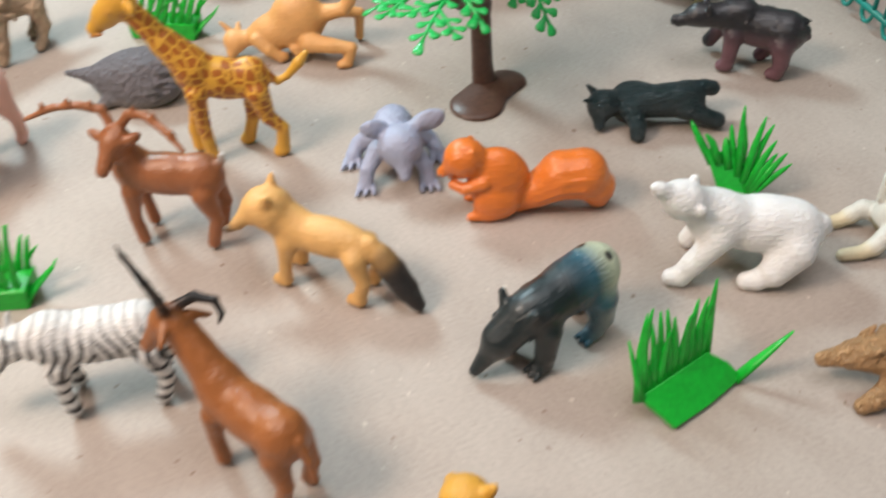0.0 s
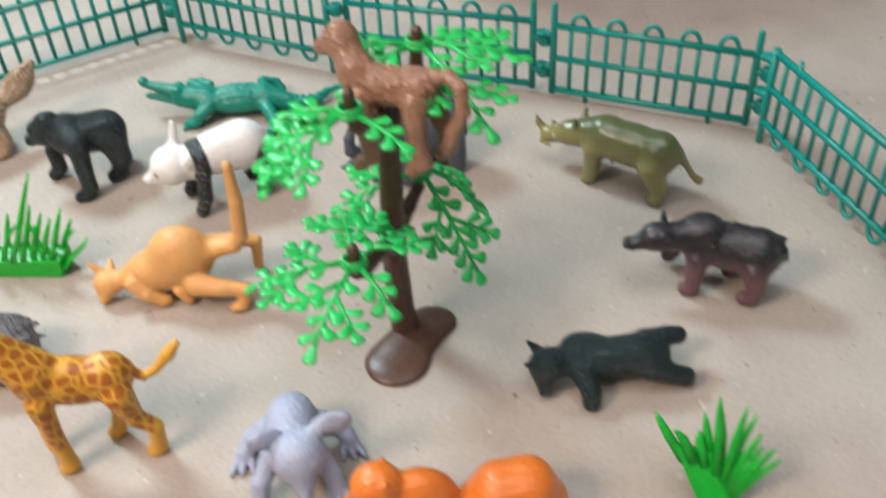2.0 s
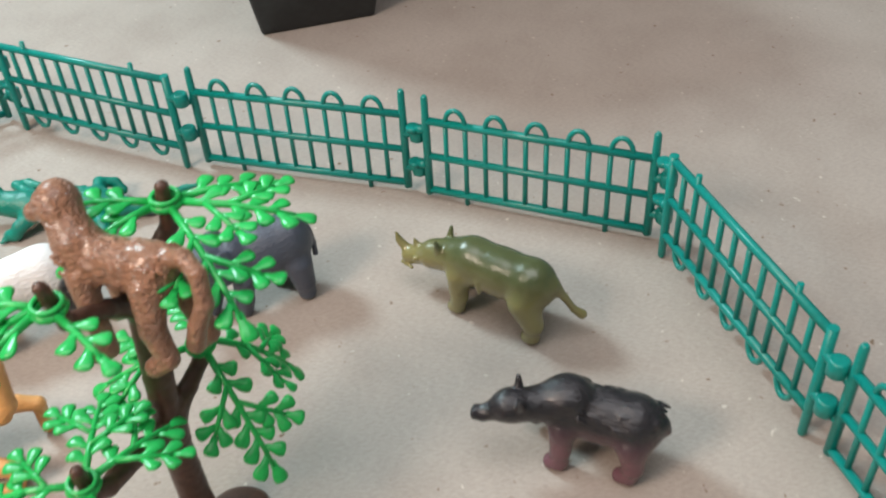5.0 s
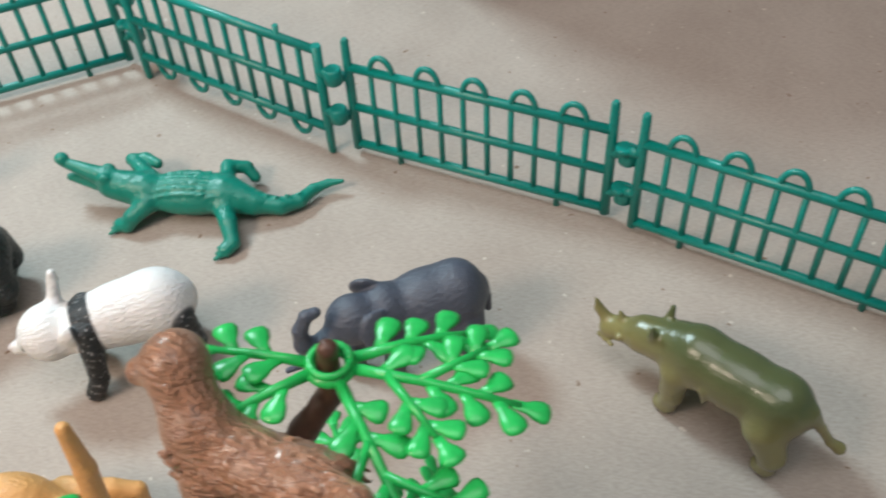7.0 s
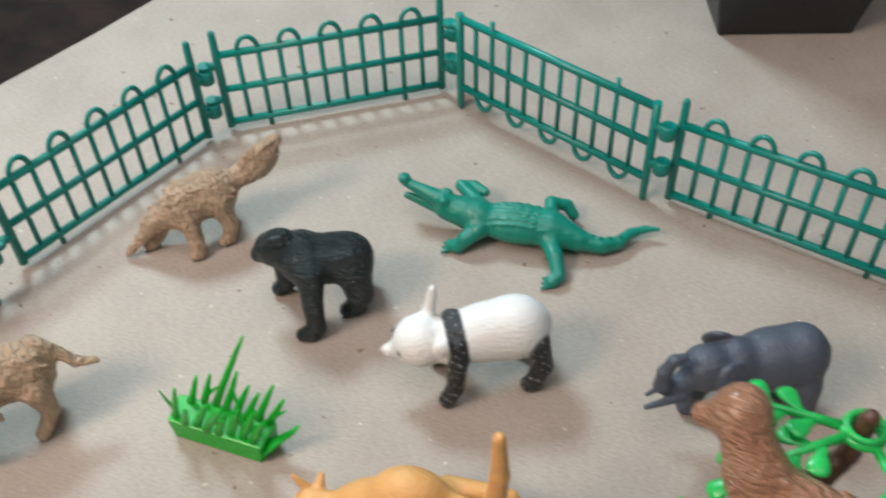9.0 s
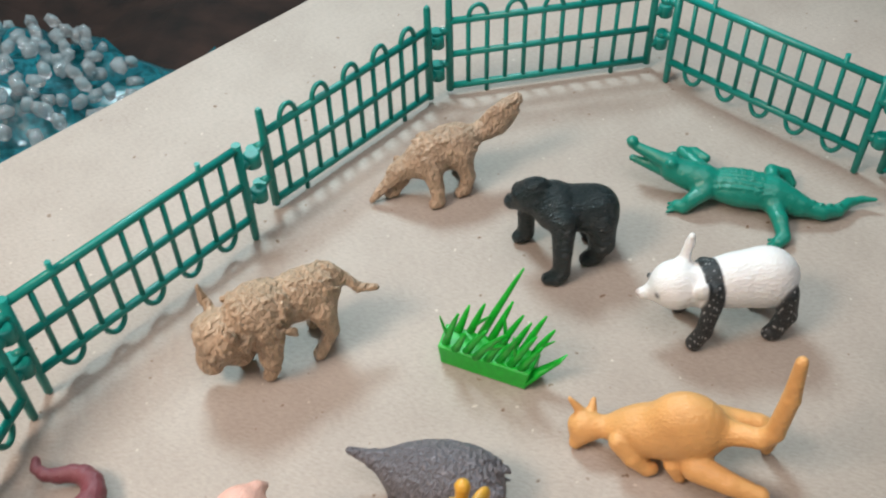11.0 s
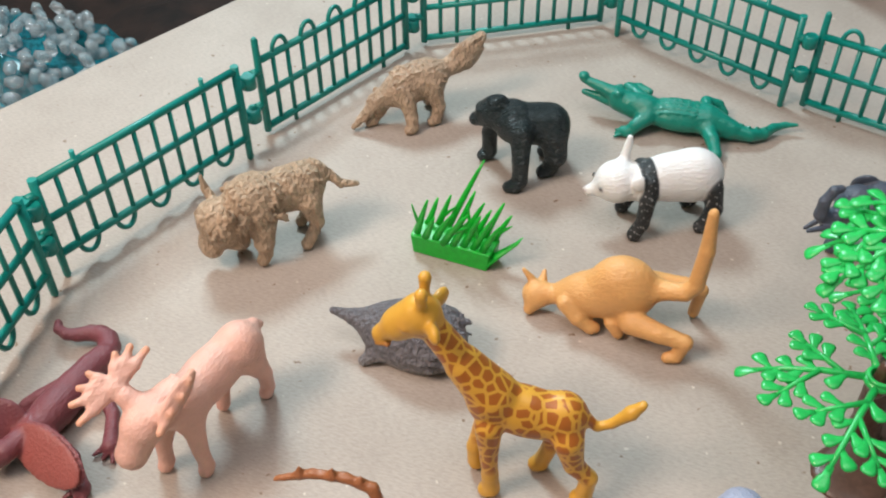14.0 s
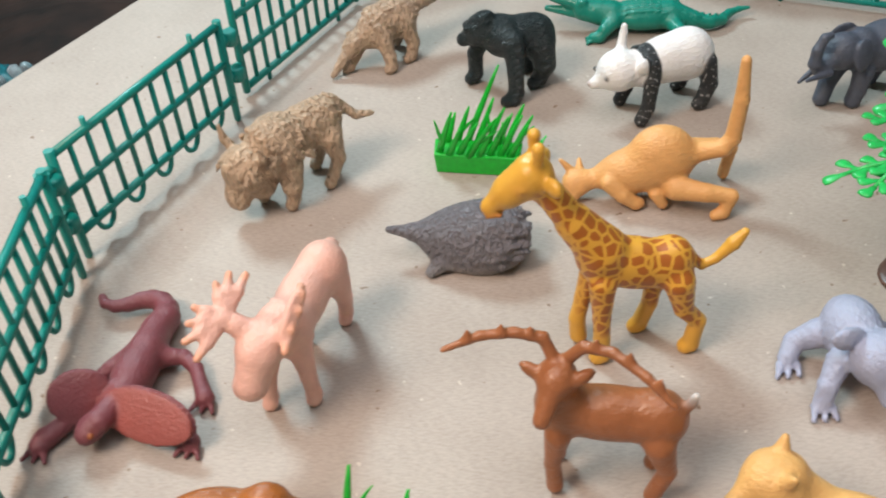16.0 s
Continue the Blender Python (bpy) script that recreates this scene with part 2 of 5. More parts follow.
def place(ob, x, y, heading, z=0.0, label="", roll=0.0, pitch=0.0, scale=1.0, category="toy animal"):
    ob.matrix_world = (pose(x / 1000, y / 1000, z / 1000, 0, 0, heading) @ pose(0, 0, 0, roll, pitch, 0)
                       @ Matrix.Scale(scale, 4))
    return tagged(ob, label, category, "toy animals")


# table, room
def table_board():
    """The brown board: one thick sheet whose edge runs slantwise and bends at the far end."""
    rim = [(-0.62, -0.75), (0.95, -0.75), (0.95, 0.047), (0.345, 0.325), (0.257, 0.372), (-0.09, 0.54), (-0.157, 0.446), (-0.194, 0.393), (-0.220, 0.320), (-0.248, 0.257), (-0.329, 0.093)]
    bm = bmesh.new()
    top = [bm.verts.new((x, y, 0)) for x, y in rim]
    f = bm.faces.new(top)
    r = bmesh.ops.extrude_face_region(bm, geom=[f])
    bmesh.ops.translate(bm, verts=[v for v in r["geom"] if isinstance(v, bmesh.types.BMVert)], vec=(0, 0, -0.018))
    bmesh.ops.recalc_face_normals(bm, faces=bm.faces)
    bmesh.ops.bevel(bm, geom=bm.edges[:], offset=0.002, segments=2, affect="EDGES", profile=0.5)
    return tagged(part("ground", bm, BOARD), "plain brown kraft board with fine specks", "board", kind="structure")


table_board()


def table_frame():
    e = empty("table")
    wood = plain("table_wood", (0.16, 0.09, 0.05), 0.5, 60, 0.3, 0.2)
    for x, y in ((-0.44, -0.66), (0.86, -0.66), (0.86, 0.02), (-0.06, 0.44)):
        bm = bmesh.new()
        box_into(bm, (x - 0.025, y - 0.025, -0.74), (x + 0.025, y + 0.025, -0.06), 0.004)
        part("leg", bm, wood, e)
    bm = bmesh.new()
    box_into(bm, (-0.30, -0.70, -0.06), (0.90, 0.06, -0.019), 0.004)
    box_into(bm, (-0.12, 0.06, -0.058), (0.30, 0.38, -0.019), 0.004)
    part("frame", bm, wood, e)
    tagged(e, "plain brown wooden table under the board", "table")


table_frame()
slab("floor", (-2.6, -2.2, -0.78), (2.4, 2.2, -0.74), FLOOR_DARK, label="dark floor far below the table")
slab("ceiling", (-2.6, -2.2, 1.90), (2.4, 2.2, 1.94), CEILING_PAINT, label="plain white ceiling")
slab("wall_west", (-2.64, -2.2, -0.74), (-2.6, 2.2, 1.9), WALL_PAINT, label="plain pale painted wall")
slab("wall_east", (2.4, -2.2, -0.74), (2.44, 2.2, 1.9), WALL_PAINT, label="plain pale painted wall")
slab("wall_south", (-2.6, -2.24, -0.74), (2.4, -2.2, 1.9), WALL_PAINT, label="plain pale painted wall")
slab("wall_north", (-2.6, 2.2, -0.74), (2.4, 2.24, 1.9), WALL_PAINT, label="plain pale painted wall")


# toy fence
def fence_parts(parent, length, flipped):
    """One moulded panel along +x from post to post: posts, three rails, ten bars, five loops, two pegs, hinge lugs."""
    L, r = length, 0.00115
    fz = (lambda z: 0.0475 - z) if flipped else (lambda z: z)
    bars = [L * (i + 1) / 11 for i in range(10)]

    def piece(name, pts, rad, sides=8):
        bm = bmesh.new()
        tube_into(bm, pts, rad, sides, 1.0, Vector((0, 1, 0)))
        return part(name, bm, FENCE_GREEN, parent)
    for x in (0, L):
        piece("post", [(x, 0, fz(0.0025)), (x, 0, fz(0.030)), (x, 0, fz(0.0465)), (x, 0, fz(0.0475))], [0.0018, 0.0018, 0.0015, 0.0009])
    for z, rr in ((0.0045, 0.0016), (0.0205, 0.0015), (0.0365, 0.0016)):
        piece("rail", [(0, 0, fz(z)), (L, 0, fz(z))], rr)
    for i, x in enumerate(bars):
        low = 0.0 if i in (1, 8) else 0.0045
        piece("bar", [(x, 0, fz(low)), (x, 0, fz(0.0365))], 0.00112, 6)
    for i in range(0, 10, 2):
        a, b = bars[i], bars[i + 1]
        c, w = (a + b) / 2, (b - a) / 2
        piece("loop", [(c - w * math.cos(t), 0, fz(0.0365 + 0.0063 * math.sin(t))) for t in (math.pi * k / 10 for k in range(11))], 0.00108, 6)
    for z in (0.0125, 0.0285):
        bm = bmesh.new()
        tube_into(bm, [(L, 0, fz(z)), (L + 0.0045, 0, fz(z))], [0.0018, 0.0020], 8)
        tube_into(bm, [(L + 0.0058, 0, fz(z) - 0.0030), (L + 0.0058, 0, fz(z) - 0.0024), (L + 0.0058, 0, fz(z) + 0.0024), (L + 0.0058, 0, fz(z) + 0.0030)],
                  [0.0026, 0.0033, 0.0033, 0.0026], 12)
        part("hinge", bm, FENCE_GREEN, parent)
        bm = bmesh.new()
        tube_into(bm, [(0, 0, fz(z) + 0.0036), (-0.0045, 0, fz(z) + 0.0036)], [0.0017, 0.0019], 8)
        tube_into(bm, [(-0.0058, 0, fz(z) + 0.0026), (-0.0058, 0, fz(z) + 0.0046)], [0.0030, 0.0028], 10)
        part("clip", bm, FENCE_GREEN, parent)


def fence_run():
    made = {}
    # ends of each panel on the board (millimetres), and whether it stands on its loops
    runs = ((-224, -105, -231.7, -10.6, True), (-233, 0.2, -195.6, 87.6, True), (-195, 106.7, -155.5, 191, False),
            (-148.5, 200, -64.8, 244.3, False), (-54, 234.7, 29, 189.7, True), (39, 190, 127.5, 157.3, False),
            (136.4, 151.3, 219.5, 111.5, False), (222.5, 100, 243.6, 9.8, True), (248, 0, 266, -92, False), (-208, -212, -220, -117, False))
    for x0, y0, x1, y1, flip in runs:
        length = math.hypot(x1 - x0, y1 - y0) / 1000
        e = empty("toy_fence")
        fence_parts(e, length, flip)
        e.matrix_world = (pose(x0 / 1000, y0 / 1000, 0, 0, 0, math.degrees(math.atan2(y1 - y0, x1 - x0)))
                          @ Matrix.Diagonal((1, 1, 1.055, 1)))
        tagged(e, "dark green plastic toy fence panel standing upside down on its loops" if flip
               else "dark green plastic toy fence panel with looped top", "toy fence", "fence panels round the animals")


fence_run()


# toy tree
def frond(parent, origin, along, up, length, seed):
    """A flat moulded spray: a stem with paired oval leaves and short side sprigs."""
    rnd = random.Random(seed)
    length *= 0.93
    a = Vector(along).normalized()
    n = (Vector(up) - a * Vector(up).dot(a)).normalized()
    s = a.cross(n)
    o = Vector(origin)
    droop = rnd.uniform(0.10, 0.25)

    def at(t, side=0.0, lift=0.0):
        return o + a * t + s * side + n * (lift - droop * t * t / length)
    bm = bmesh.new()
    tube_into(bm, [at(0), at(length * 0.4), at(length * 0.75), at(length)], [0.0011, 0.0009, 0.0008, 0.0006], 6)

    def leaf(base, tip, w):
        base, tip = Vector(base), Vector(tip)
        d = tip - base
        tube_into(bm, [base, base + d * 0.35, base + d * 0.55, base + d * 0.78, base + d * 0.94, tip],
                  [0.0009, 0.0011, w * 0.95, w * 1.15, w * 0.95, w * 0.40], 8, 0.32, n)
    steps = max(3, round(length / 0.0054))
    for i in range(1, steps):
        t = length * i / steps
        for sd in (1, -1):
            reach = 0.0058 * rnd.uniform(0.85, 1.15)
            if length > 0.023 and i == max(1, steps // 2 - (sd > 0)):
                reach = 0.0130
                q = at(t + reach * 0.75, sd * reach * 0.72)
                tube_into(bm, [at(t), at(t + reach * 0.4, sd * reach * 0.38), q], [0.0009, 0.0008, 0.0006], 6)
                for u in (0.45, 0.8):
                    m = at(t + reach * 0.75 * u, sd * reach * 0.72 * u)
                    leaf(m, m + a * 0.0062 + s * sd * 0.0002, 0.0017)
                    leaf(m, m + s * sd * 0.0060 - a * 0.0004, 0.0017)
                leaf(q, q + a * 0.0040 + s * sd * 0.0038, 0.0019)
            else:
                tt = t + (0.0014 if sd > 0 else -0.0010)
                leaf(at(tt), at(tt + reach * 0.70, sd * reach * 0.85, rnd.uniform(-0.0004, 0.0012)), 0.0019)
    leaf(at(length * 0.95), at(length + 0.0050), 0.0019)
    return part("frond", bm, LEAF_GREEN, parent)


def toy_tree():
    tree = empty("toy_tree")
    fig = Figure((0.105, 0.052, 0.036), k=6, cell=0.9)
    fig.ell((-4, -14, 0), (12, 12, 3.6))
    fig.ell((9, 4, 0), (9.8, 8.8, 3.4))
    fig.ell((2, -4, 0), (9, 8, 3.4))
    base = fig.build("base", BARK)
    base.parent = tree
    fig = Figure((0.105, 0.052, 0.036), k=3, cell=0.8, lean=1.0)
    fig.path((0, 0, 0, 5.6), (-1, 1, 10, 4.6), (-2, 2, 38, 4.3), (-1, 4, 62, 3.9), (0, 5, 90, 3.2))
    fig.path((0, 5, 88, 3.0), (5, 10, 97, 2.5), (10, 14, 103, 2.2), (10.8, 14.2, 114.5, 1.8))
    fig.path((0, 5, 86, 2.9), (-4, -5, 95, 2.4), (-9, -15, 101, 2.1), (-10, -18, 114, 1.7))
    fig.path((-2, 2, 40, 3.6), (-6, -10, 50, 3.0), (-11, -24, 54, 2.6), (-13, -29, 58, 2.2), (-13.3, -29.8, 68, 1.8))
    fig.path((-2, 2, 44, 3.2), (4, 8, 52, 2.6), (8, 13, 57, 2.2), (9, 14, 67, 1.8))
    trunk = fig.build("trunk", BARK, rough=0.25)
    trunk.parent = tree
    # hub of each leaf ring, its lean, and its sprays: direction, drop, length
    rosettes = ((10.8, 14.2, 110, (0.0, 0.0, 1), ((-6, -0.06, 29), (27, -0.05, 23), (172, 0.1, 18), (207, -0.05, 22), (-59, -0.14, 35))),
                (-10, -18, 108, (0.0, 0.0, 1), ((165, 0.12, 14), (186, -0.30, 26), (213, -0.34, 28), (-47, 0.0, 17))),
                (-13.3, -29.8, 62.6, (0.0, 0.0, 1), ((97, -0.1, 32), (175, -0.06, 29), (247, 0.03, 29), (-55, -0.25, 15), (55, -0.2, 26))),
                (9, 14, 62, (0.0, -0.2, 1), ((-58, -0.60, 38), (21, -0.95, 36), (190, -0.1, 26), (110, -0.3, 22))))
    k = 0
    for x, y, z, up, arms in rosettes:
        n = Vector(up).normalized()
        e1 = (Vector((1, 0, 0)) - n * n.x).normalized()
        e2 = n.cross(e1)
        bm = bmesh.new()
        c = Vector((x / 1000, y / 1000, z / 1000))
        for lift, rr in ((0, 0.0011), (0.0016, 0.0007)):
            ring = [c + n * lift + (e1 * math.cos(t) + e2 * math.sin(t)) * 0.0033 for t in (2 * math.pi * i / 16 for i in range(17))]
            tube_into(bm, ring, rr, 6, 1.0, n)
        part("leaf_ring", bm, LEAF_GREEN, tree)
        for ang, drop, ln in arms:
            t = radians(ang)
            d = e1 * math.cos(t) + e2 * math.sin(t)
            frond(tree, c + d * 0.0036, d + n * drop, n, ln / 1000, 100 + k)
            k += 1
    tree.matrix_world = pose(0.058, -0.002, 0)
    return tagged(tree, "brown plastic toy tree with bright green leaf sprays", "toy tree")


toy_tree()


# grass strips
def grass_fan(label, fan):
    """A flat moulded fan: a solid foot that splits into blades. fan: degrees from upright, length and undivided length in mm."""
    e = empty("toy_grass")
    bm = bmesh.new()
    edge = [(math.sin(radians(a)) * s / 1000, math.cos(radians(a)) * s / 1000) for a, ln, s in fan]
    outline = [(-0.004, 0.0), *edge, (0.005, 0.0)]
    back = [bm.verts.new((x, 0.0008, z)) for x, z in outline]
    front = [bm.verts.new((x, -0.0008, z)) for x, z in outline]
    bm.faces.new(back)
    bm.faces.new(front[::-1])
    for i in range(len(outline)):
        j = (i + 1) % len(outline)
        bm.faces.new((front[i], front[j], back[j], back[i]))
    bmesh.ops.recalc_face_normals(bm, faces=bm.faces[:])
    bmesh.ops.triangulate(bm, faces=bm.faces[:])
    part("base", bm, GRASS_GREEN, e)
    rnd = random.Random(12)
    for a, ln, s in fan:
        d = Vector((math.sin(radians(a)), rnd.uniform(-0.12, 0.12), math.cos(radians(a))))
        q = Vector((rnd.uniform(-0.0015, 0.0015), rnd.uniform(-0.002, 0.002), 0))
        bm = bmesh.new()
        tube_into(bm, [d * (s - 6) / 1000, d * (s + (ln - s) * 0.4) / 1000, d * (s + (ln - s) * 0.8) / 1000 + q * 0.6, d * ln / 1000 + q],
                  [0.0016, 0.0014, 0.0009, 0.0003], 6, 0.42, Vector((0, 1, 0)))
        part("blade", bm, GRASS_GREEN, e)
    return tagged(e, label, "toy grass", "grass tufts")


def grass_tuft(seed, width=34, depth=10, label="", blades=20, slant=0.35, spread=4.0, flare=False, tall=1.0, rear=False):
    rnd = random.Random(seed)
    e = empty("toy_grass")
    w, d, h = width / 2000, depth / 2000, 0.0085
    bm = bmesh.new()
    tub = [(-w, -d), (w, -d), (w + 0.001, d), (-w - 0.001, d)]
    lowv = [bm.verts.new((x * 0.94, y, 0)) for x, y in tub]
    topv = [bm.verts.new((x, y, h + (0.0 if y < 0 else 0.001))) for x, y in tub]
    bm.faces.new(lowv[::-1])
    bm.faces.new(topv)
    for i in range(4):
        bm.faces.new((lowv[i], lowv[(i + 1) % 4], topv[(i + 1) % 4], topv[i]))
    bmesh.ops.bevel(bm, geom=bm.edges[:], offset=0.0006, segments=2, affect="EDGES", profile=0.5)
    part("base", bm, GRASS_GREEN, e)
    for i in range(blades):
        row = i % 2
        x = (-w + 2 * w * (i + 0.5) / blades) * 0.95
        y = (-d if row == 0 else d) * rnd.uniform(0.5, 0.9)
        if rear:
            y = d * rnd.uniform(0.6, 0.9)
        ln = tall * rnd.uniform(0.012, 0.019) * (1.55 if rnd.random() < 0.14 else 1)
        lean = Vector((slant + x * spread + rnd.uniform(-0.10, 0.10), (-0.1 if row == 0 else 0.2) + rnd.uniform(-0.1, 0.1), 1)).normalized()
        bend = Vector((rnd.uniform(-0.05, 0.3), rnd.uniform(-0.1, 0.1), 0))
        p0 = Vector((x, y, h - 0.001))
        bm = bmesh.new()

        def blade(p, dirn, ln, r):
            tube_into(bm, [p, p + dirn * ln * 0.4 + bend * ln * 0.06, p + dirn * ln * 0.8 + bend * ln * 0.28, p + dirn * ln + bend * ln * 0.42],
                      [r, r * 0.85, r * 0.55, r * 0.25], 6, 0.6, Vector((0, 1, 0)))
        blade(p0, lean, ln, 0.0015)
        if i % 3 == 0:
            side = (lean + Vector((rnd.choice((-0.5, 0.5)), 0, 0))).normalized()
            blade(p0 + lean * ln * 0.3, side, ln * 0.5, 0.0009)
        part("blade", bm, GRASS_GREEN, e)
    for sx in (1, -1):
        bm = bmesh.new()
        p0 = Vector((sx * (w - 0.002), -d * 0.6, 0.003))
        tube_into(bm, [p0, p0 + Vector((sx * 0.005, 0.003, 0.004)), p0 + Vector((sx * 0.010, 0.006, 0.008)), p0 + Vector((sx * 0.012, 0.007, 0.011))],
                  [0.0030, 0.0020, 0.0012, 0.0004], 6, 0.5)
        if sx > 0 or flare:
            part("blade", bm, GRASS_GREEN, e)
        else:
            bm.free()
    return tagged(e, label, "toy grass", "grass tufts")

grass_tuft(1, 33, 10, "bright green plastic grass strip beside the bison", 16, tall=1.2).matrix_world = pose(-0.0922, 0.0512, 0, 0, 0, -7)
BEAR_GRASS = ((-30, 37, 25), (-23, 30, 24), (-13, 27, 21), (-6, 31, 19), (0, 38, 18), (6, 33, 17), (12, 35, 16), (18, 33, 15), (24, 28, 14), (31, 24, 13), (38, 27, 12), (47, 25, 11))
grass_fan("bright green plastic grass fan behind the white bear", BEAR_GRASS).matrix_world = pose(0.1473, -0.0872, 0, -30, 0, -4)


def grass_sheet(label):
    """A tipped grass strip: its smooth foot plate leans toward the front, blades rise from the far long edge."""
    e = empty("toy_grass")
    a, d = Vector((0.1055, -0.1876, 0.001)), Vector((0.1295, -0.1690, 0.001))
    b, c = Vector((0.0950, -0.1812, 0.008)), Vector((0.1180, -0.1660, 0.010))
    n = (d - a).cross(b - a).normalized() * 0.0011
    bm = bmesh.new()
    rim = [a, a.lerp(d, 0.5) - (b - a) * 0.05, d, d.lerp(c, 0.5) + (d - a) * 0.05, c, b.lerp(c, 0.5), b]
    top = [bm.verts.new(p + n) for p in rim]
    low = [bm.verts.new(p - n) for p in rim]
    bm.faces.new(top)
    bm.faces.new(low[::-1])
    for i in range(len(rim)):
        k = (i + 1) % len(rim)
        bm.faces.new((top[k], top[i], low[i], low[k]))
    bmesh.ops.recalc_face_normals(bm, faces=bm.faces[:])
    bmesh.ops.bevel(bm, geom=bm.edges[:], offset=0.0005, segments=2, affect="EDGES", profile=0.5)
    part("base", bm, GRASS_GREEN, e)
    rnd = random.Random(17)
    for i in range(15):
        t = i / 14
        p = b.lerp(c, t)
        ln = rnd.uniform(0.016, 0.023) * (1.35 if i in (0, 1, 14) else 1.0)
        tip = p + Vector((rnd.uniform(-0.003, 0.002), 0.006 + rnd.uniform(-0.002, 0.003), ln))
        mid = p.lerp(tip, 0.5) + Vector((rnd.uniform(-0.001, 0.001), 0.0018, 0))
        bm = bmesh.new()
        tube_into(bm, [p - (tip - p) * 0.06, p.lerp(mid, 0.6), mid, mid.lerp(tip, 0.6), tip], [0.0015, 0.0013, 0.0011, 0.0008, 0.0003], 6, 0.45, Vector((0, 1, 0)))
        part("blade", bm, GRASS_GREEN, e)
    for p, tip, r in ((d - Vector((0.002, 0.0005, 0)), Vector((0.1430, -0.1655, 0.018)), 0.0021),
                      (b + Vector((0.001, -0.001, 0)), Vector((0.0915, -0.1740, 0.025)), 0.0014)):
        bm = bmesh.new()
        tube_into(bm, [p, p.lerp(tip, 0.35), p.lerp(tip, 0.7), tip], [r, r * 0.95, r * 0.6, 0.0004], 6, 0.5)
        part("blade", bm, GRASS_GREEN, e)
    return tagged(e, label, "toy grass", "grass tufts")


grass_sheet("bright green plastic grass strip tipped over, one long outer blade")
grass_tuft(4, 28, 12, "bright green plastic grass strip beside the zebra", 16, 0.1, 8.0).matrix_world = pose(-0.1160, -0.1260, 0, 0, 0, 4)


# things round the board
def waste_bin():
    """A black tapered bin on the far part of the board."""
    bm = bmesh.new()
    lo = [bm.verts.new((x * 0.032, y * 0.032, 0)) for x, y in ((-1, -1), (1, -1), (1, 1), (-1, 1))]
    hi = [bm.verts.new((x * 0.064, y * 0.064, 0.18)) for x, y in ((-1, -1), (1, -1), (1, 1), (-1, 1))]
    inn = [bm.verts.new((x * 0.061, y * 0.061, 0.18)) for x, y in ((-1, -1), (1, -1), (1, 1), (-1, 1))]
    dep = [bm.verts.new((x * 0.030, y * 0.030, 0.004)) for x, y in ((-1, -1), (1, -1), (1, 1), (-1, 1))]
    bm.faces.new(lo[::-1])
    bm.faces.new(dep)
    for i in range(4):
        j = (i + 1) % 4
        bm.faces.new((lo[i], lo[j], hi[j], hi[i]))
        bm.faces.new((hi[i], hi[j], inn[j], inn[i]))
        bm.faces.new((inn[i], inn[j], dep[j], dep[i]))
    bmesh.ops.bevel(bm, geom=bm.edges[:], offset=0.0015, segments=2, affect="EDGES", profile=0.5)
    ob = part("storage_bin", bm, BIN_BLACK)
    bm = bmesh.new()
    corner = [(-0.0655, -0.0655), (0.0655, -0.0655), (0.0655, 0.0655), (-0.0655, 0.0655), (-0.0655, -0.0655)]
    tube_into(bm, [(x, y, 0.180) for x, y in corner], 0.0028, 8)
    part("rim", bm, BIN_BLACK, ob)
    ob.matrix_world = pose(0.080, 0.351, 0, 0, 0, 12)
    tagged(ob, "black plastic tapered bin standing behind the fence", "bin")


waste_bin()


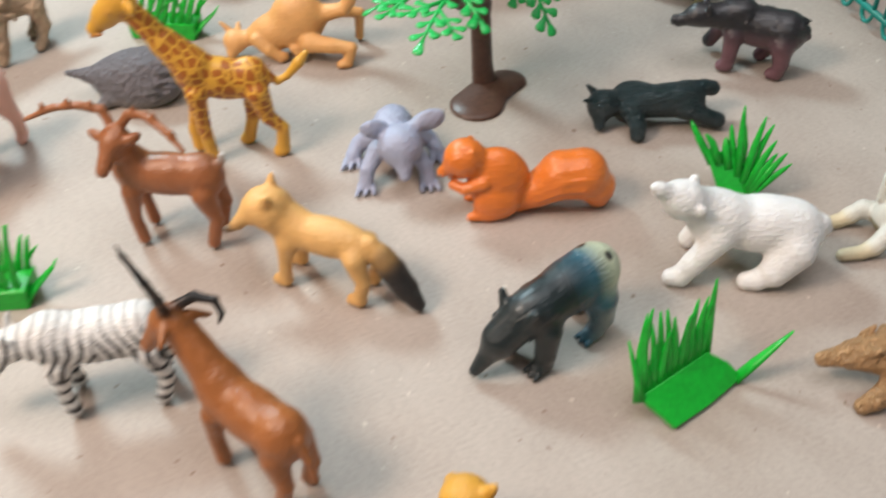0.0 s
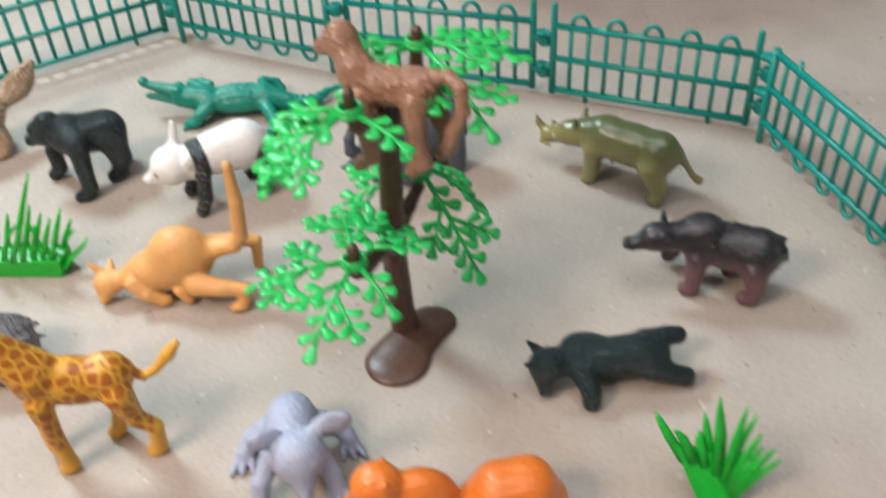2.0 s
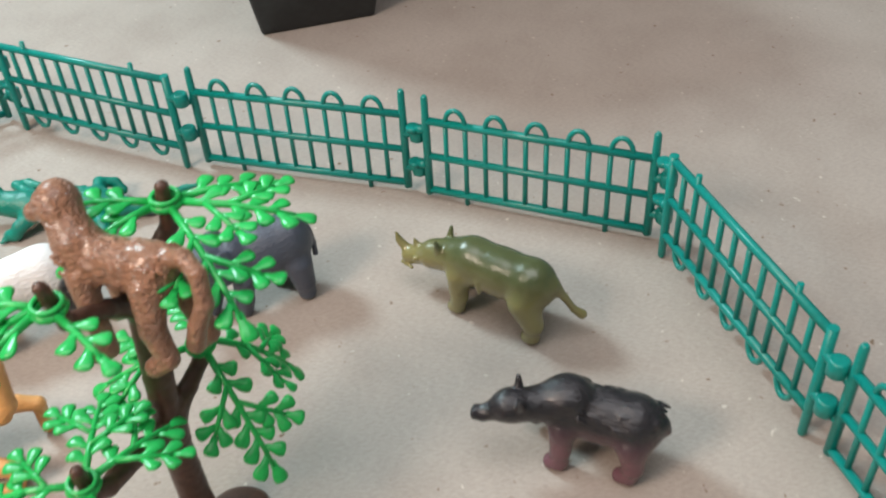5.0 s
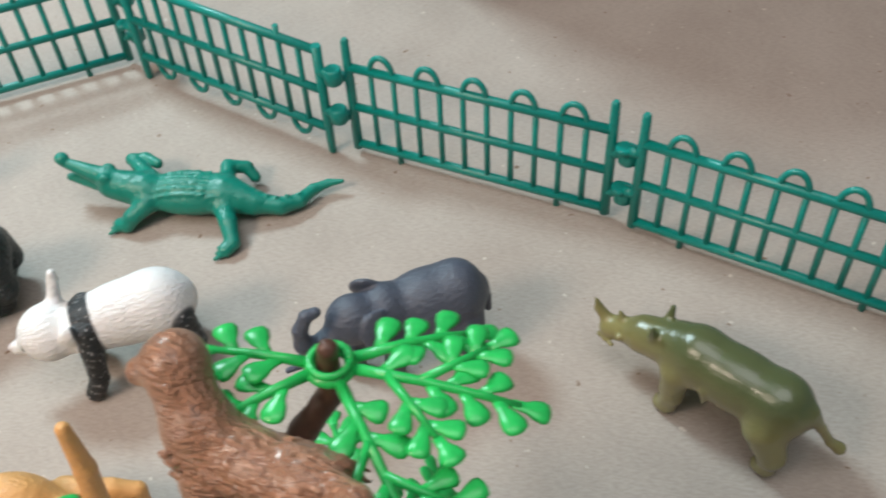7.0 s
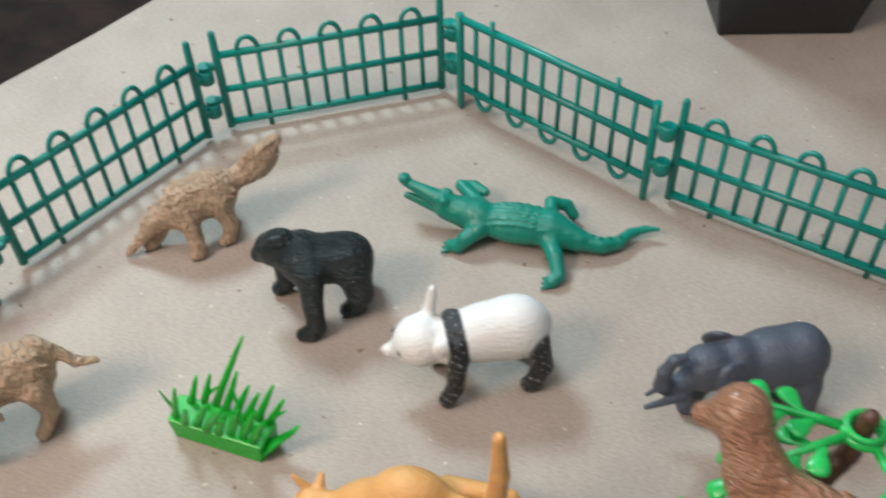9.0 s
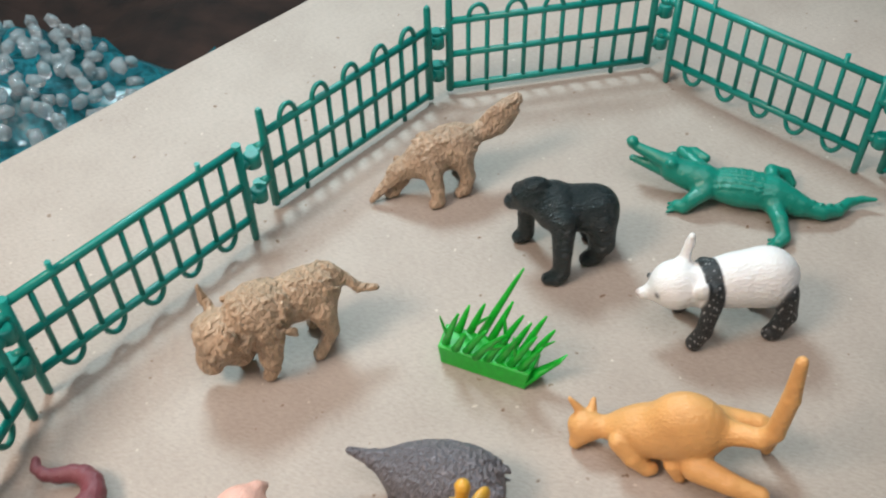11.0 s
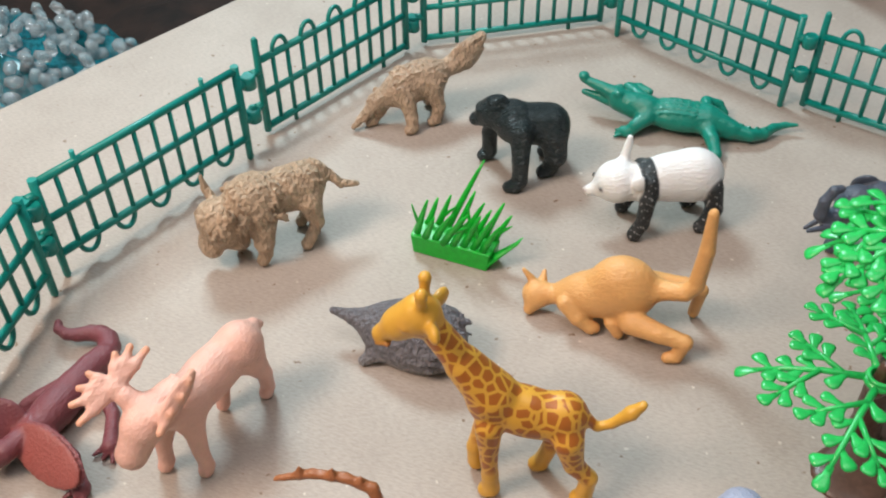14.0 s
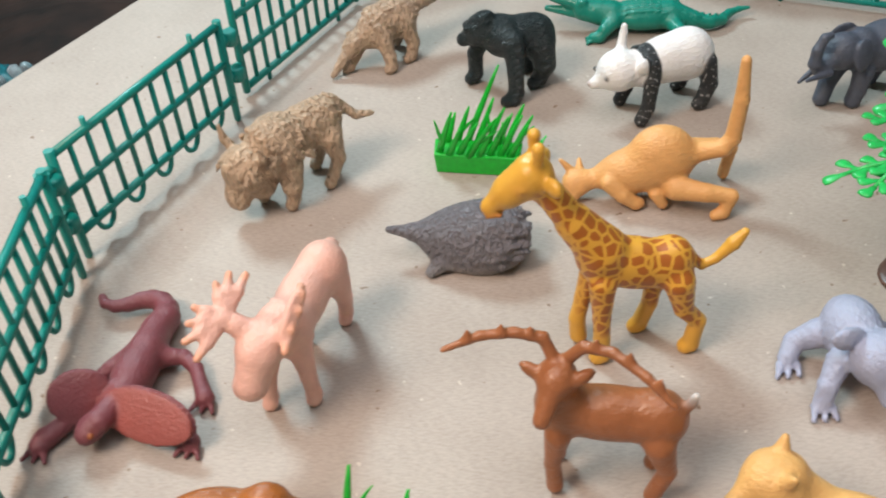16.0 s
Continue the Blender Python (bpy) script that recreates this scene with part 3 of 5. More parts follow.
def bead_bag():
    """A heap of clear glass-like packing beads on blue film, beside the board."""
    m, nt, p = nodes_of("clear_beads")
    p.inputs["Base Color"].default_value = (0.80, 0.87, 0.90, 1)
    p.inputs["Roughness"].default_value = 0.12
    p.inputs["Transmission Weight"].default_value = 0.8
    film = plain("blue_film", (0.010, 0.15, 0.185), 0.25, 60, 0.5, 0.6)
    cloth = plain("dark_brown_cloth", (0.035, 0.016, 0.011), 0.9, 22, 0.7, 0.4)
    bm = bmesh.new()
    bmesh.ops.create_grid(bm, x_segments=24, y_segments=24, size=0.5)
    for v in bm.verts:
        v.co.z = 0.03 * noise.noise(Vector((v.co.x * 6, v.co.y * 6, 0.3)))
    r = bmesh.ops.extrude_face_region(bm, geom=bm.faces[:])
    bmesh.ops.translate(bm, verts=[v for v in r["geom"] if isinstance(v, bmesh.types.BMVert)], vec=(0, 0, -0.02))
    bmesh.ops.recalc_face_normals(bm, faces=bm.faces)
    mat = part("dark_cloth", bm, cloth)
    mat.matrix_world = Matrix.Translation((-0.74, 0.40, -0.16)) @ Matrix.Diagonal((0.85, 0.56, 1, 1))
    tagged(mat, "crumpled dark brown cloth beside the board", "cloth")
    bm = bmesh.new()
    box_into(bm, (-0.42, -0.25, -0.72), (0.42, 0.25, -0.02), 0.01)
    stool = part("side_stand", bm, MUD_CLOTH)
    stool.matrix_world = pose(-0.76, 0.40, -0.17)
    tagged(stool, "dark brown stand under the crumpled cloth", "stand")
    bm = bmesh.new()
    bmesh.ops.create_grid(bm, x_segments=20, y_segments=20, size=0.5)
    for v in bm.verts:
        d = v.co.length
        v.co.z = 0.35 * max(0, 0.5 - d) + 0.10 * noise.noise(Vector((v.co.x * 9, v.co.y * 9, 2)))
    r = bmesh.ops.extrude_face_region(bm, geom=bm.faces[:])
    bmesh.ops.translate(bm, verts=[v for v in r["geom"] if isinstance(v, bmesh.types.BMVert)], vec=(0, 0, -0.03))
    bmesh.ops.recalc_face_normals(bm, faces=bm.faces)
    bag = part("plastic_bag", bm, film)
    shade(bag)
    bag.matrix_world = Matrix.Translation((-0.50, 0.235, -0.125)) @ Matrix.Diagonal((0.26, 0.25, 0.25, 1))
    tagged(bag, "shiny blue plastic bag half full of beads", "bag")
    rnd = random.Random(5)
    bm = bmesh.new()
    for i in range(300):
        u, a = math.sqrt(rnd.random()) * 0.48, rnd.uniform(0, 2 * math.pi)
        x, y = u * math.cos(a) * 0.26, u * math.sin(a) * 0.25
        z = 0.25 * 0.35 * (0.5 - u) + rnd.uniform(0.0, 0.012)
        g = bmesh.ops.create_icosphere(bm, subdivisions=1, radius=1.0)
        bmesh.ops.transform(bm, verts=g["verts"], matrix=pose(x, y, z, rnd.uniform(0, 90), rnd.uniform(0, 90), rnd.uniform(0, 360))
                            @ Matrix.Diagonal((0.0074, 0.0050, 0.0046, 1)))
    beads = part("clear_beads", bm, m)
    shade(beads)
    beads.matrix_world = Matrix.Translation((-0.50, 0.235, -0.118))
    tagged(beads, "heap of small clear plastic beads", "beads", kind="stuff")


bead_bag()

FUR = toy_paint("furred_plastic", 0.5, 0.8, (0.42, 1.2, 1.0), (0, 30, 0), 850)
SHAG = toy_paint("shaggy_plastic", 0.5, 0.9, (0.9, 0.9, 0.45), (0, -25, 0), 640, dirt_groove_shade=0.20)
MATTED = toy_paint("matted_plastic", 0.30, 0.8, (0.4, 1.1, 1.1), (0, 30, 0), 760, coat=0.4, dirt_groove_shade=0.10)
SMOOTH = toy_paint("smooth_plastic", 0.36, 0.2, (1, 1, 1), (0, 0, 0), 300)
WHITE = toy_paint("white_plastic", 0.45, 0.34, (0.40, 1.2, 1.0), (0, 30, 0), 850, dirt_groove_shade=0.05)
BLACK = toy_paint("black_plastic", 0.36, 0.75, (0.36, 1.2, 1.0), (0, 30, 0), 800)
STRAND = toy_paint("streaked_plastic", 0.30, 0.30, (0.2, 1.1, 1.1), (0, -18, 0), 520, coat=0.3, dirt_groove_shade=0.06)
SCALES = toy_paint("scaly_plastic", 0.45, 0.9, (1, 1, 1), (0, 0, 0), 480, dirt_groove_shade=0.15)
SATIN = toy_paint("satin_plastic", 0.43, 0.26, (0.5, 1, 1), (0, 15, 0), 950, dirt_groove_shade=0.13)
GLOSSY = toy_paint("glossy_plastic", 0.27, 0.30, (0.4, 1, 1), (0, 20, 0), 900, coat=0.35)
SLICK = toy_paint("slick_plastic", 0.27, 0.10, (1, 1, 1), (0, 0, 0), 400, coat=0.4, dirt_groove_shade=0.10)


def giraffe_paint():
    m, nt, p = nodes_of("giraffe_paint")
    v = nt.nodes.new("ShaderNodeTexVoronoi")
    v.feature = "DISTANCE_TO_EDGE"
    v.inputs["Scale"].default_value = 250
    v.inputs["Randomness"].default_value = 0.85
    nt.links.new(coords(nt), v.inputs["Vector"])
    a = nt.nodes.new("ShaderNodeAttribute")
    a.attribute_name = "paint"
    spots = ramp(nt, v.outputs["Distance"], (0.095, (0, 0, 0)), (0.135, (1, 1, 1)))
    keep = mix(nt, 1.0, spots, a.outputs["Alpha"], "MULTIPLY")
    c = mix(nt, keep, a.outputs["Color"], (0.42, 0.130, 0.020))
    blot = ramp(nt, noise_tex(nt, 110, 3), (0.25, (0.85, 0.85, 0.85)), (0.7, (1, 1, 1)))
    nt.links.new(mix(nt, 1.0, c, blot, "MULTIPLY"), p.inputs["Base Color"])
    p.inputs["Roughness"].default_value = 0.38
    add_bump(nt, p, noise_tex(nt, 500), 0.2, 0.0004)
    return m


def set_alpha(ob, func):
    """Where the printed spots lie: kept as the paint's alpha."""
    at = ob.data.color_attributes["paint"]
    n = len(ob.data.vertices)
    co, c = np.zeros(n * 3), np.zeros(n * 4, np.float32)
    ob.data.vertices.foreach_get("co", co)
    at.data.foreach_get("color", c)
    c = c.reshape(-1, 4)
    c[:, 3] = func(co.reshape(-1, 3) * 1000)
    at.data.foreach_set("color", c.ravel())
    return ob


def blend(C, mask, colour):
    m = np.clip(mask, 0, 1)[:, None]
    return C * (1 - m) + np.array(colour) * m


def panda():
    W, K = (0.86, 0.86, 0.86), (0.018, 0.022, 0.025)
    f = Figure(W, k=3, cell=0.55)
    f.ell((-3, 0, 26), (21, 11, 11.5))
    f.ell((-11, 0, 26), (12, 11.3, 12.5))
    f.ell((12, 0, 25), (10, 9.5, 9.5))
    f.ell((24, -2, 25), (10, 10, 9.6))
    f.seg((29, -3, 22), (35.6, -4, 20), 5.2, 3.0)
    f.path((20, -8, 32, 2.6), (18, -10, 39, 2.1), (17.5, -10.5, 42, 1.6))
    f.ell((17, 7.5, 30), (3.2, 2.4, 4.0), k=1)
    f.path((12, 7, 29, 3.8), (12.5, 9, 22, 4.2), (14, 10, 9, 3.8), (17, 10, 3, 3.8), col=K, m=True, k=1.5)
    f.path((-17, 8, 24, 5.5), (-19, 9.5, 13, 4.6), (-16, 9.5, 4, 4.0), (-14, 9.5, 3, 3.6), col=K, m=True, k=1.5)
    f.ell((32.2, 2.4, 25.2), (1.2, 1.2, 1.2), col=K, k=0.2)
    f.ell((32.6, -8.0, 25.2), (1.2, 1.2, 1.2), col=K, k=0.2)
    f.ell((37.6, -4.2, 20.6), (1.3, 1.5, 1.1), col=(0.5, 0.42, 0.4), k=0.5)
    def paint(P, C):
        band = np.clip((3.6 - np.abs(P[:, 0] - 12 - (P[:, 2] - 25) * 0.05)) * 2, 0, 1) * np.clip((P[:, 2] - 17) / 2, 0, 1)
        C = blend(C, band, K)
        fleck = np.sin(P[:, 2] * 0.9 + P[:, 0] * 2.7 + 1.8 * np.sin(P[:, 1] * 0.9 + P[:, 2] * 0.33)) * np.sin(P[:, 0] * 3.9 - P[:, 2] * 0.5 + P[:, 1] * 2.1)
        return blend(C, np.clip((fleck - 0.84) * 8, 0, 0.5) * (C[:, 0] < 0.1), W)
    place(f.build("toy_panda", WHITE, sharp=0.3, paint=paint), -15.2, 92.2, 204, scale=0.88, label="black and white plastic giant panda with one ear standing up")


def gorilla():
    f = Figure((0.014, 0.027, 0.031), k=2.5, cell=0.65)
    f.ell((-3, 1, 24), (14, 9, 9), (0, -4, 0))
    f.ell((-10, 2, 23), (8, 8.5, 9))
    f.ell((6, 0, 26), (8.5, 10.5, 9))
    f.ell((14, -4, 29), (6.5, 6.2, 7))
    f.seg((17, -6, 26), (20, -7.5, 24.5), 4.4, 3.6)
    f.ell((12.5, -3, 35), (4.6, 3, 2.8), k=2)
    f.ell((18, -6, 31), (2.8, 4.8, 1.4), (0, 0, -25), k=0.8)
    f.ell((13.5, 2.6, 28.5), (1.7, 1.2, 2.1), k=0.6)
    f.seg((20.4, -4.2, 26.4), (20.8, -9.6, 26.0), 0.8, 0.8, k=0.4)
    f.path((5, 9, 26, 5.6), (6, 13, 15, 4.2), (6, 13.5, 5, 3.9), (8.5, 14, 2.8, 3.6), (11, 13.6, 2.4, 3.0))
    f.path((9, -8, 25, 5.2), (13, -11, 14, 4.0), (13, -10.5, 4.5, 3.8), (16, -10, 2.8, 3.2))
    f.path((-10, 6, 20, 6.2), (-11, 8, 11, 5.0), (-9, 7, 4, 4.0), (-6, 7, 2.6, 3.4))
    f.path((-12, -5, 19, 6), (-14, -7, 10, 4.8), (-11, -7, 3, 3.8))
    place(f.build("toy_gorilla", BLACK), -77, 112, 208, label="black plastic gorilla standing on all fours")


def crocodile():
    f = Figure((0.006, 0.25, 0.185), k=2.5, cell=0.65)
    f.ell((-2, 0, 8), (18, 8.6, 6.6))
    f.seg((14, 0, 9), (26, -1, 11), 6.6, 5.2)
    f.seg((27, -1.5, 13), (44, -6, 16.5), 4.3, 2.0, k=1.0)
    f.seg((27, -1.5, 9), (43, -5.5, 10), 3.6, 1.7, k=0.8)
    f.ell((44, -6.2, 18), (2.5, 2.5, 2.0), k=0.8)
    f.path((-14, 0, 8, 6.6), (-24, 2, 6, 4.6), (-33, 2, 4.4, 3.6), (-39, -1.5, 3.8, 3.0), (-43, -7, 4, 2.4), (-48, -10, 4.4, 1.7), (-53, -10.5, 5, 1.0))
    f.path((13, 6.5, 8, 4.0), (17, 10, 6, 3.4), (19.5, 11, 3, 3.2), (22, 10.5, 2.4, 3.0))
    f.path((14, -6, 9, 3.8), (20, -12, 9, 3.0), (24, -16, 9, 2.6), (19, -17, 9, 2.4), (14, -14, 9, 2.2))
    f.path((-14, 6, 7, 4.0), (-17, 12, 6, 3.6), (-19.5, 19, 3.2, 3.0), (-17.5, 21.5, 2.4, 3.0))
    f.path((-13, -6, 8, 3.8), (-12, -13, 9, 3.0), (-18, -15, 7, 2.6), (-21, -13, 4, 2.4))
    for x, y in ((22, 10.5), (-17.5, 21.5)):
        for d in (-2, 0, 2):
            f.seg((x, y + d * 0.5, 2.0), (x + 3.4, y + d * 1.3 + 0.6, 1.2), 1.3, 0.8, k=0.5)
    f.ell((27, 1.4, 15.4), (2.4, 1.8, 2.0), k=0.8)
    f.ell((27, -4, 15.4), (2.4, 1.8, 2.0), k=0.8)
    for y in (-6, -4, -2, 0, 2, 4, 6):
        for i in range(9):
            x = 13 - i * 3.4
            top = 8 + 6.5 * math.sqrt(max(0.05, 1 - (x + 2) ** 2 / 340 - y * y / 80))
            f.seg((x + 1.2, y, top), (x - 1.2, y, top + 0.5), 0.7, 0.5, k=0.5)
    for i in range(7):
        x = -18 - i * 3.4
        f.seg((x, 1.6 - max(0, i - 4) * 1.6, 11.2 - i * 0.75), (x - 1.4, 1.6 - max(0, i - 4) * 1.8, 11.6 - i * 0.75), 0.7, 0.35, k=0.8)
    place(f.build("toy_crocodile", SMOOTH), -17, 158, 180, label="teal green plastic crocodile with open jaws")


def anteater():
    f = Figure((0.66, 0.475, 0.335), k=2.5, cell=0.65)
    f.ell((-3, 1, 20), (14, 8, 9.5), (0, 6, 0))
    f.ell((-9, 1, 21), (8, 8, 9))
    f.ell((5, 2, 18), (8, 7, 8.5))
    f.seg((8, 1, 17), (16, 0, 13), 5.8, 4.2)
    f.seg((16, 0, 13), (28, 1, 2.6), 4.0, 1.5)
    f.ell((15, 4, 16.5), (1.6, 1.2, 1.8), k=0.8)
    f.ell((15, -4, 16.5), (1.6, 1.2, 1.8), k=0.8)
    f.path((-14, 1, 23, 4.6), (-20, 0, 24, 5.0), (-26, 0, 26, 5.6), (-31, -1, 31, 5.0), (-35, -1, 35, 3.0))
    f.ell((-27, 0, 28), (8, 2.6, 7), (0, 25, 0))
    f.path((4, 7, 16, 4.8), (3, 10, 8, 3.5), (3, 11.5, 3, 3.1), (5, 12, 2.3, 2.6))
    f.path((8, -4, 14, 4.4), (14, -2, 7, 3.4), (18, -1, 3, 3.0), (20, -1, 2.2, 2.6))
    f.path((-9, 6, 18, 5.2), (-11, 8, 9, 3.6), (-9.5, 8.5, 3, 3.0), (-7, 9, 2.2, 2.6))
    f.path((-11, -5, 18, 5.2), (-13, -7, 9, 3.6), (-11, -7, 3, 3.0))
    rnd = random.Random(21)
    for i in range(60):
        x, a = rnd.uniform(-15, 9), rnd.uniform(-1.2, 1.3)
        p = np.array((x, 1 + 8 * math.sin(a), 20 + 9.2 * math.cos(a) - 0.02 * (x + 3) ** 2))
        f.seg(p, p + np.array((-3.2, math.sin(a) * 0.4, -0.9)), 0.9, 0.5, k=0.7)
    for i in range(22):
        x = rnd.uniform(-34, -20)
        z = 26 + max(0, -24 - x) * 0.8 + rnd.uniform(-5, 5)
        f.seg((x, 2.2, z), (x - 3, 2.0, z + 2.4), 0.9, 0.4, k=0.6)
    place(f.build("toy_anteater", SHAG, rough=0.2), -136, 136, 216, label="tan plastic anteater with rough coat and bushy tail")


def bison():
    f = Figure((0.66, 0.48, 0.33), k=2.2, cell=0.65)
    f.ell((7, 1, 24), (11, 9, 11))
    f.ell((-7, 0, 24), (13.5, 7.4, 8.8))
    f.ell((-13, 0, 24), (6.5, 7, 8.4))
    f.ell((19, 0, 19), (8, 8, 10), (0, 20, 0))
    f.ell((23.5, -0.5, 11), (4.6, 5, 6))
    f.ell((15, 1, 13), (5, 6, 6.5))
    f.path((17, 6.5, 25, 2.0), (17, 9.5, 27, 1.6), (18, 10, 31, 0.8), k=0.8)
    f.path((19, -6.5, 25, 2.0), (20, -9.5, 28, 1.7), (20.5, -10, 33, 0.8), k=0.8)
    f.path((6, 6.5, 17, 5.4), (7, 7.5, 10, 4.2), (7, 7.3, 5, 2.9), (8.4, 7.3, 2.4, 2.8))
    f.path((10, -5, 16, 5.0), (11.5, -4, 9, 3.8), (11.5, -3.5, 4, 2.7), (13, -3.5, 2.4, 2.6))
    f.path((-12, 5.5, 20, 5.4), (-13.5, 6.8, 11, 3.0), (-10.5, 6.8, 5, 2.4), (-8.6, 6.8, 2.3, 2.7))
    f.path((-14, -5, 20, 5.2), (-16, -6.2, 11, 3.0), (-13.5, -6.2, 5, 2.4), (-11.5, -6.2, 2.3, 2.7))
    f.path((-18, 0, 30, 2.5), (-21.5, 1.5, 26, 2.1), (-25, 4, 22, 1.9), (-30, 6, 21.5, 1.3))
    rnd = random.Random(8)
    for i in range(120):
        x, a = rnd.uniform(-2, 15), rnd.uniform(-1.7, 1.7)
        p = np.array((x, 1 + 9 * math.sin(a), 23.6 + 10.6 * math.cos(a) - 0.03 * (x - 7) ** 2))
        f.seg(p, p + np.array((rnd.uniform(-1.4, -0.2), math.sin(a) * 0.5, -2.6)), 0.95, 0.55, k=0.6)
    for i in range(60):
        b, a = rnd.uniform(-0.7, 1.2), rnd.uniform(-1.5, 1.5)
        p = np.array((19 + 7 * math.sin(b), 8 * math.sin(a), 19 + 8.6 * math.cos(b) * math.cos(a)))
        f.seg(p, p + np.array((0.4, math.sin(a) * 0.5, -2.2)), 0.95, 0.5, k=0.6)
    for i in range(40):
        x, a = rnd.uniform(-18, -4), rnd.uniform(-1.2, 1.2)
        p = np.array((x, 7.4 * math.sin(a), 24 + 8.6 * math.cos(a)))
        f.seg(p, p + np.array((-2.2, math.sin(a) * 0.3, -1.2)), 0.7, 0.4, k=0.6)
    place(f.build("toy_bison", SHAG, rough=0.14), -161, 38, 224, scale=1.09, label="tan plastic bison with shaggy mane, head lowered")


def moose():
    P, H = (0.85, 0.49, 0.40), (0.80, 0.33, 0.14)
    f = Figure(P, k=3, cell=0.65)
    f.ell((-2, 0, 27), (19, 7.5, 8.5))
    f.ell((11, 1, 28), (8, 7.5, 9))
    f.ell((-15, 2, 29), (8, 7.6, 8.6))
    f.seg((14, 0, 31), (21, -1, 33), 6.8, 6.0)
    f.ell((23, -1, 33), (7, 6.4, 6))
    f.seg((26, -1, 31), (30, -2, 25), 5.8, 5.0)
    f.ell((31.5, -2.4, 23.5), (3.6, 4.8, 3.6), k=1.5)
    f.ell((33.4, 0.6, 24.6), (0.9, 0.9, 0.9), col=(0.55, 0.28, 0.22), k=0.3)
    f.ell((33.2, -5.2, 24.6), (0.9, 0.9, 0.9), col=(0.55, 0.28, 0.22), k=0.3)
    f.path((13, 5, 21, 4.2), (14, 6.5, 11, 2.9), (13.6, 6.9, 3.4, 2.9), (14.6, 7, 2, 2.9))
    f.path((15, -4, 21, 4.2), (18, -5, 11, 2.9), (18.5, -5.3, 3.4, 2.9), (19.5, -5.3, 2, 2.9))
    f.path((-16, 5, 22, 5.4), (-20, 5, 12, 3.2), (-21, 4.4, 4, 2.8), (-19.6, 4.4, 2, 2.9))
    f.path((-14, -4, 21, 5.2), (-10, -5, 11, 3.2), (-8, -4.4, 3, 2.8))
    f.seg((-23, 2, 32), (-25, 2.4, 30), 2, 1.5)
    # broad palm and its points
    f.seg((22, -3, 36), (23, -7, 39), 3.2, 3.4, k=2)
    a = np.array((23.2, -10.4, 41.2))
    tips = [np.array(q) for q in ((10.4, -8.7, 46.4), (12.8, -12.4, 48), (17, -14.5, 47.6), (25.3, -17.3, 45.8), (29.6, -17.4, 43.8), (34, -16.7, 41.4), (36, -13, 37.6))]
    f.seg((22, -4, 36), a, 3.0, 3.0, k=2)
    for i, q in enumerate(tips):
        f.seg(a, a + (q - a) * 0.62, 2.3, 2.0, k=1.0)
        f.seg(a + (q - a) * 0.55, q, 2.0, 1.15, k=0.8)
        f.seg(a + (q - a) * 0.95, q, 1.25, 1.2, col=H, k=0.3)
        if i and i != 3:
            b = tips[i - 1]
            for u in (0.35, 0.6):
                f.seg(a + (b - a) * u, a + (q - a) * u, 1.9, 1.9, k=0.8)
    # the other antler, seen on edge
    f.seg((24, 3, 36), (20, 6, 39), 2.6, 2.4, k=1.5)
    f.ell((17.5, 7.4, 40.6), (9, 1.8, 4.2), (0, 30, -4), k=1.4)
    for x, y, z in ((9.7, 7.4, 44.6), (12.5, 9, 44.8), (17, 9.6, 42.8), (22, 9, 40), (27, 8.6, 36.6)):
        a = np.array((18, 7.2, 39.6))
        q = np.array((x, y, z))
        f.seg(a + (q - a) * 0.5, q, 2.0, 1.3, k=1.0)
        f.seg(a + (q - a) * 0.9, q, 1.45, 1.35, col=H, k=0.3)
    for i in range(4):
        f.seg((9 + i * 2.6, -3, 36.6 - i * 0.3), (10 + i * 2.6, 3.6, 36.4 - i * 0.3), 0.7, 0.7, k=0.8)
    place(f.build("toy_moose", SATIN), -144, -52, 256, label="pale pink plastic moose with broad orange-tipped antlers")


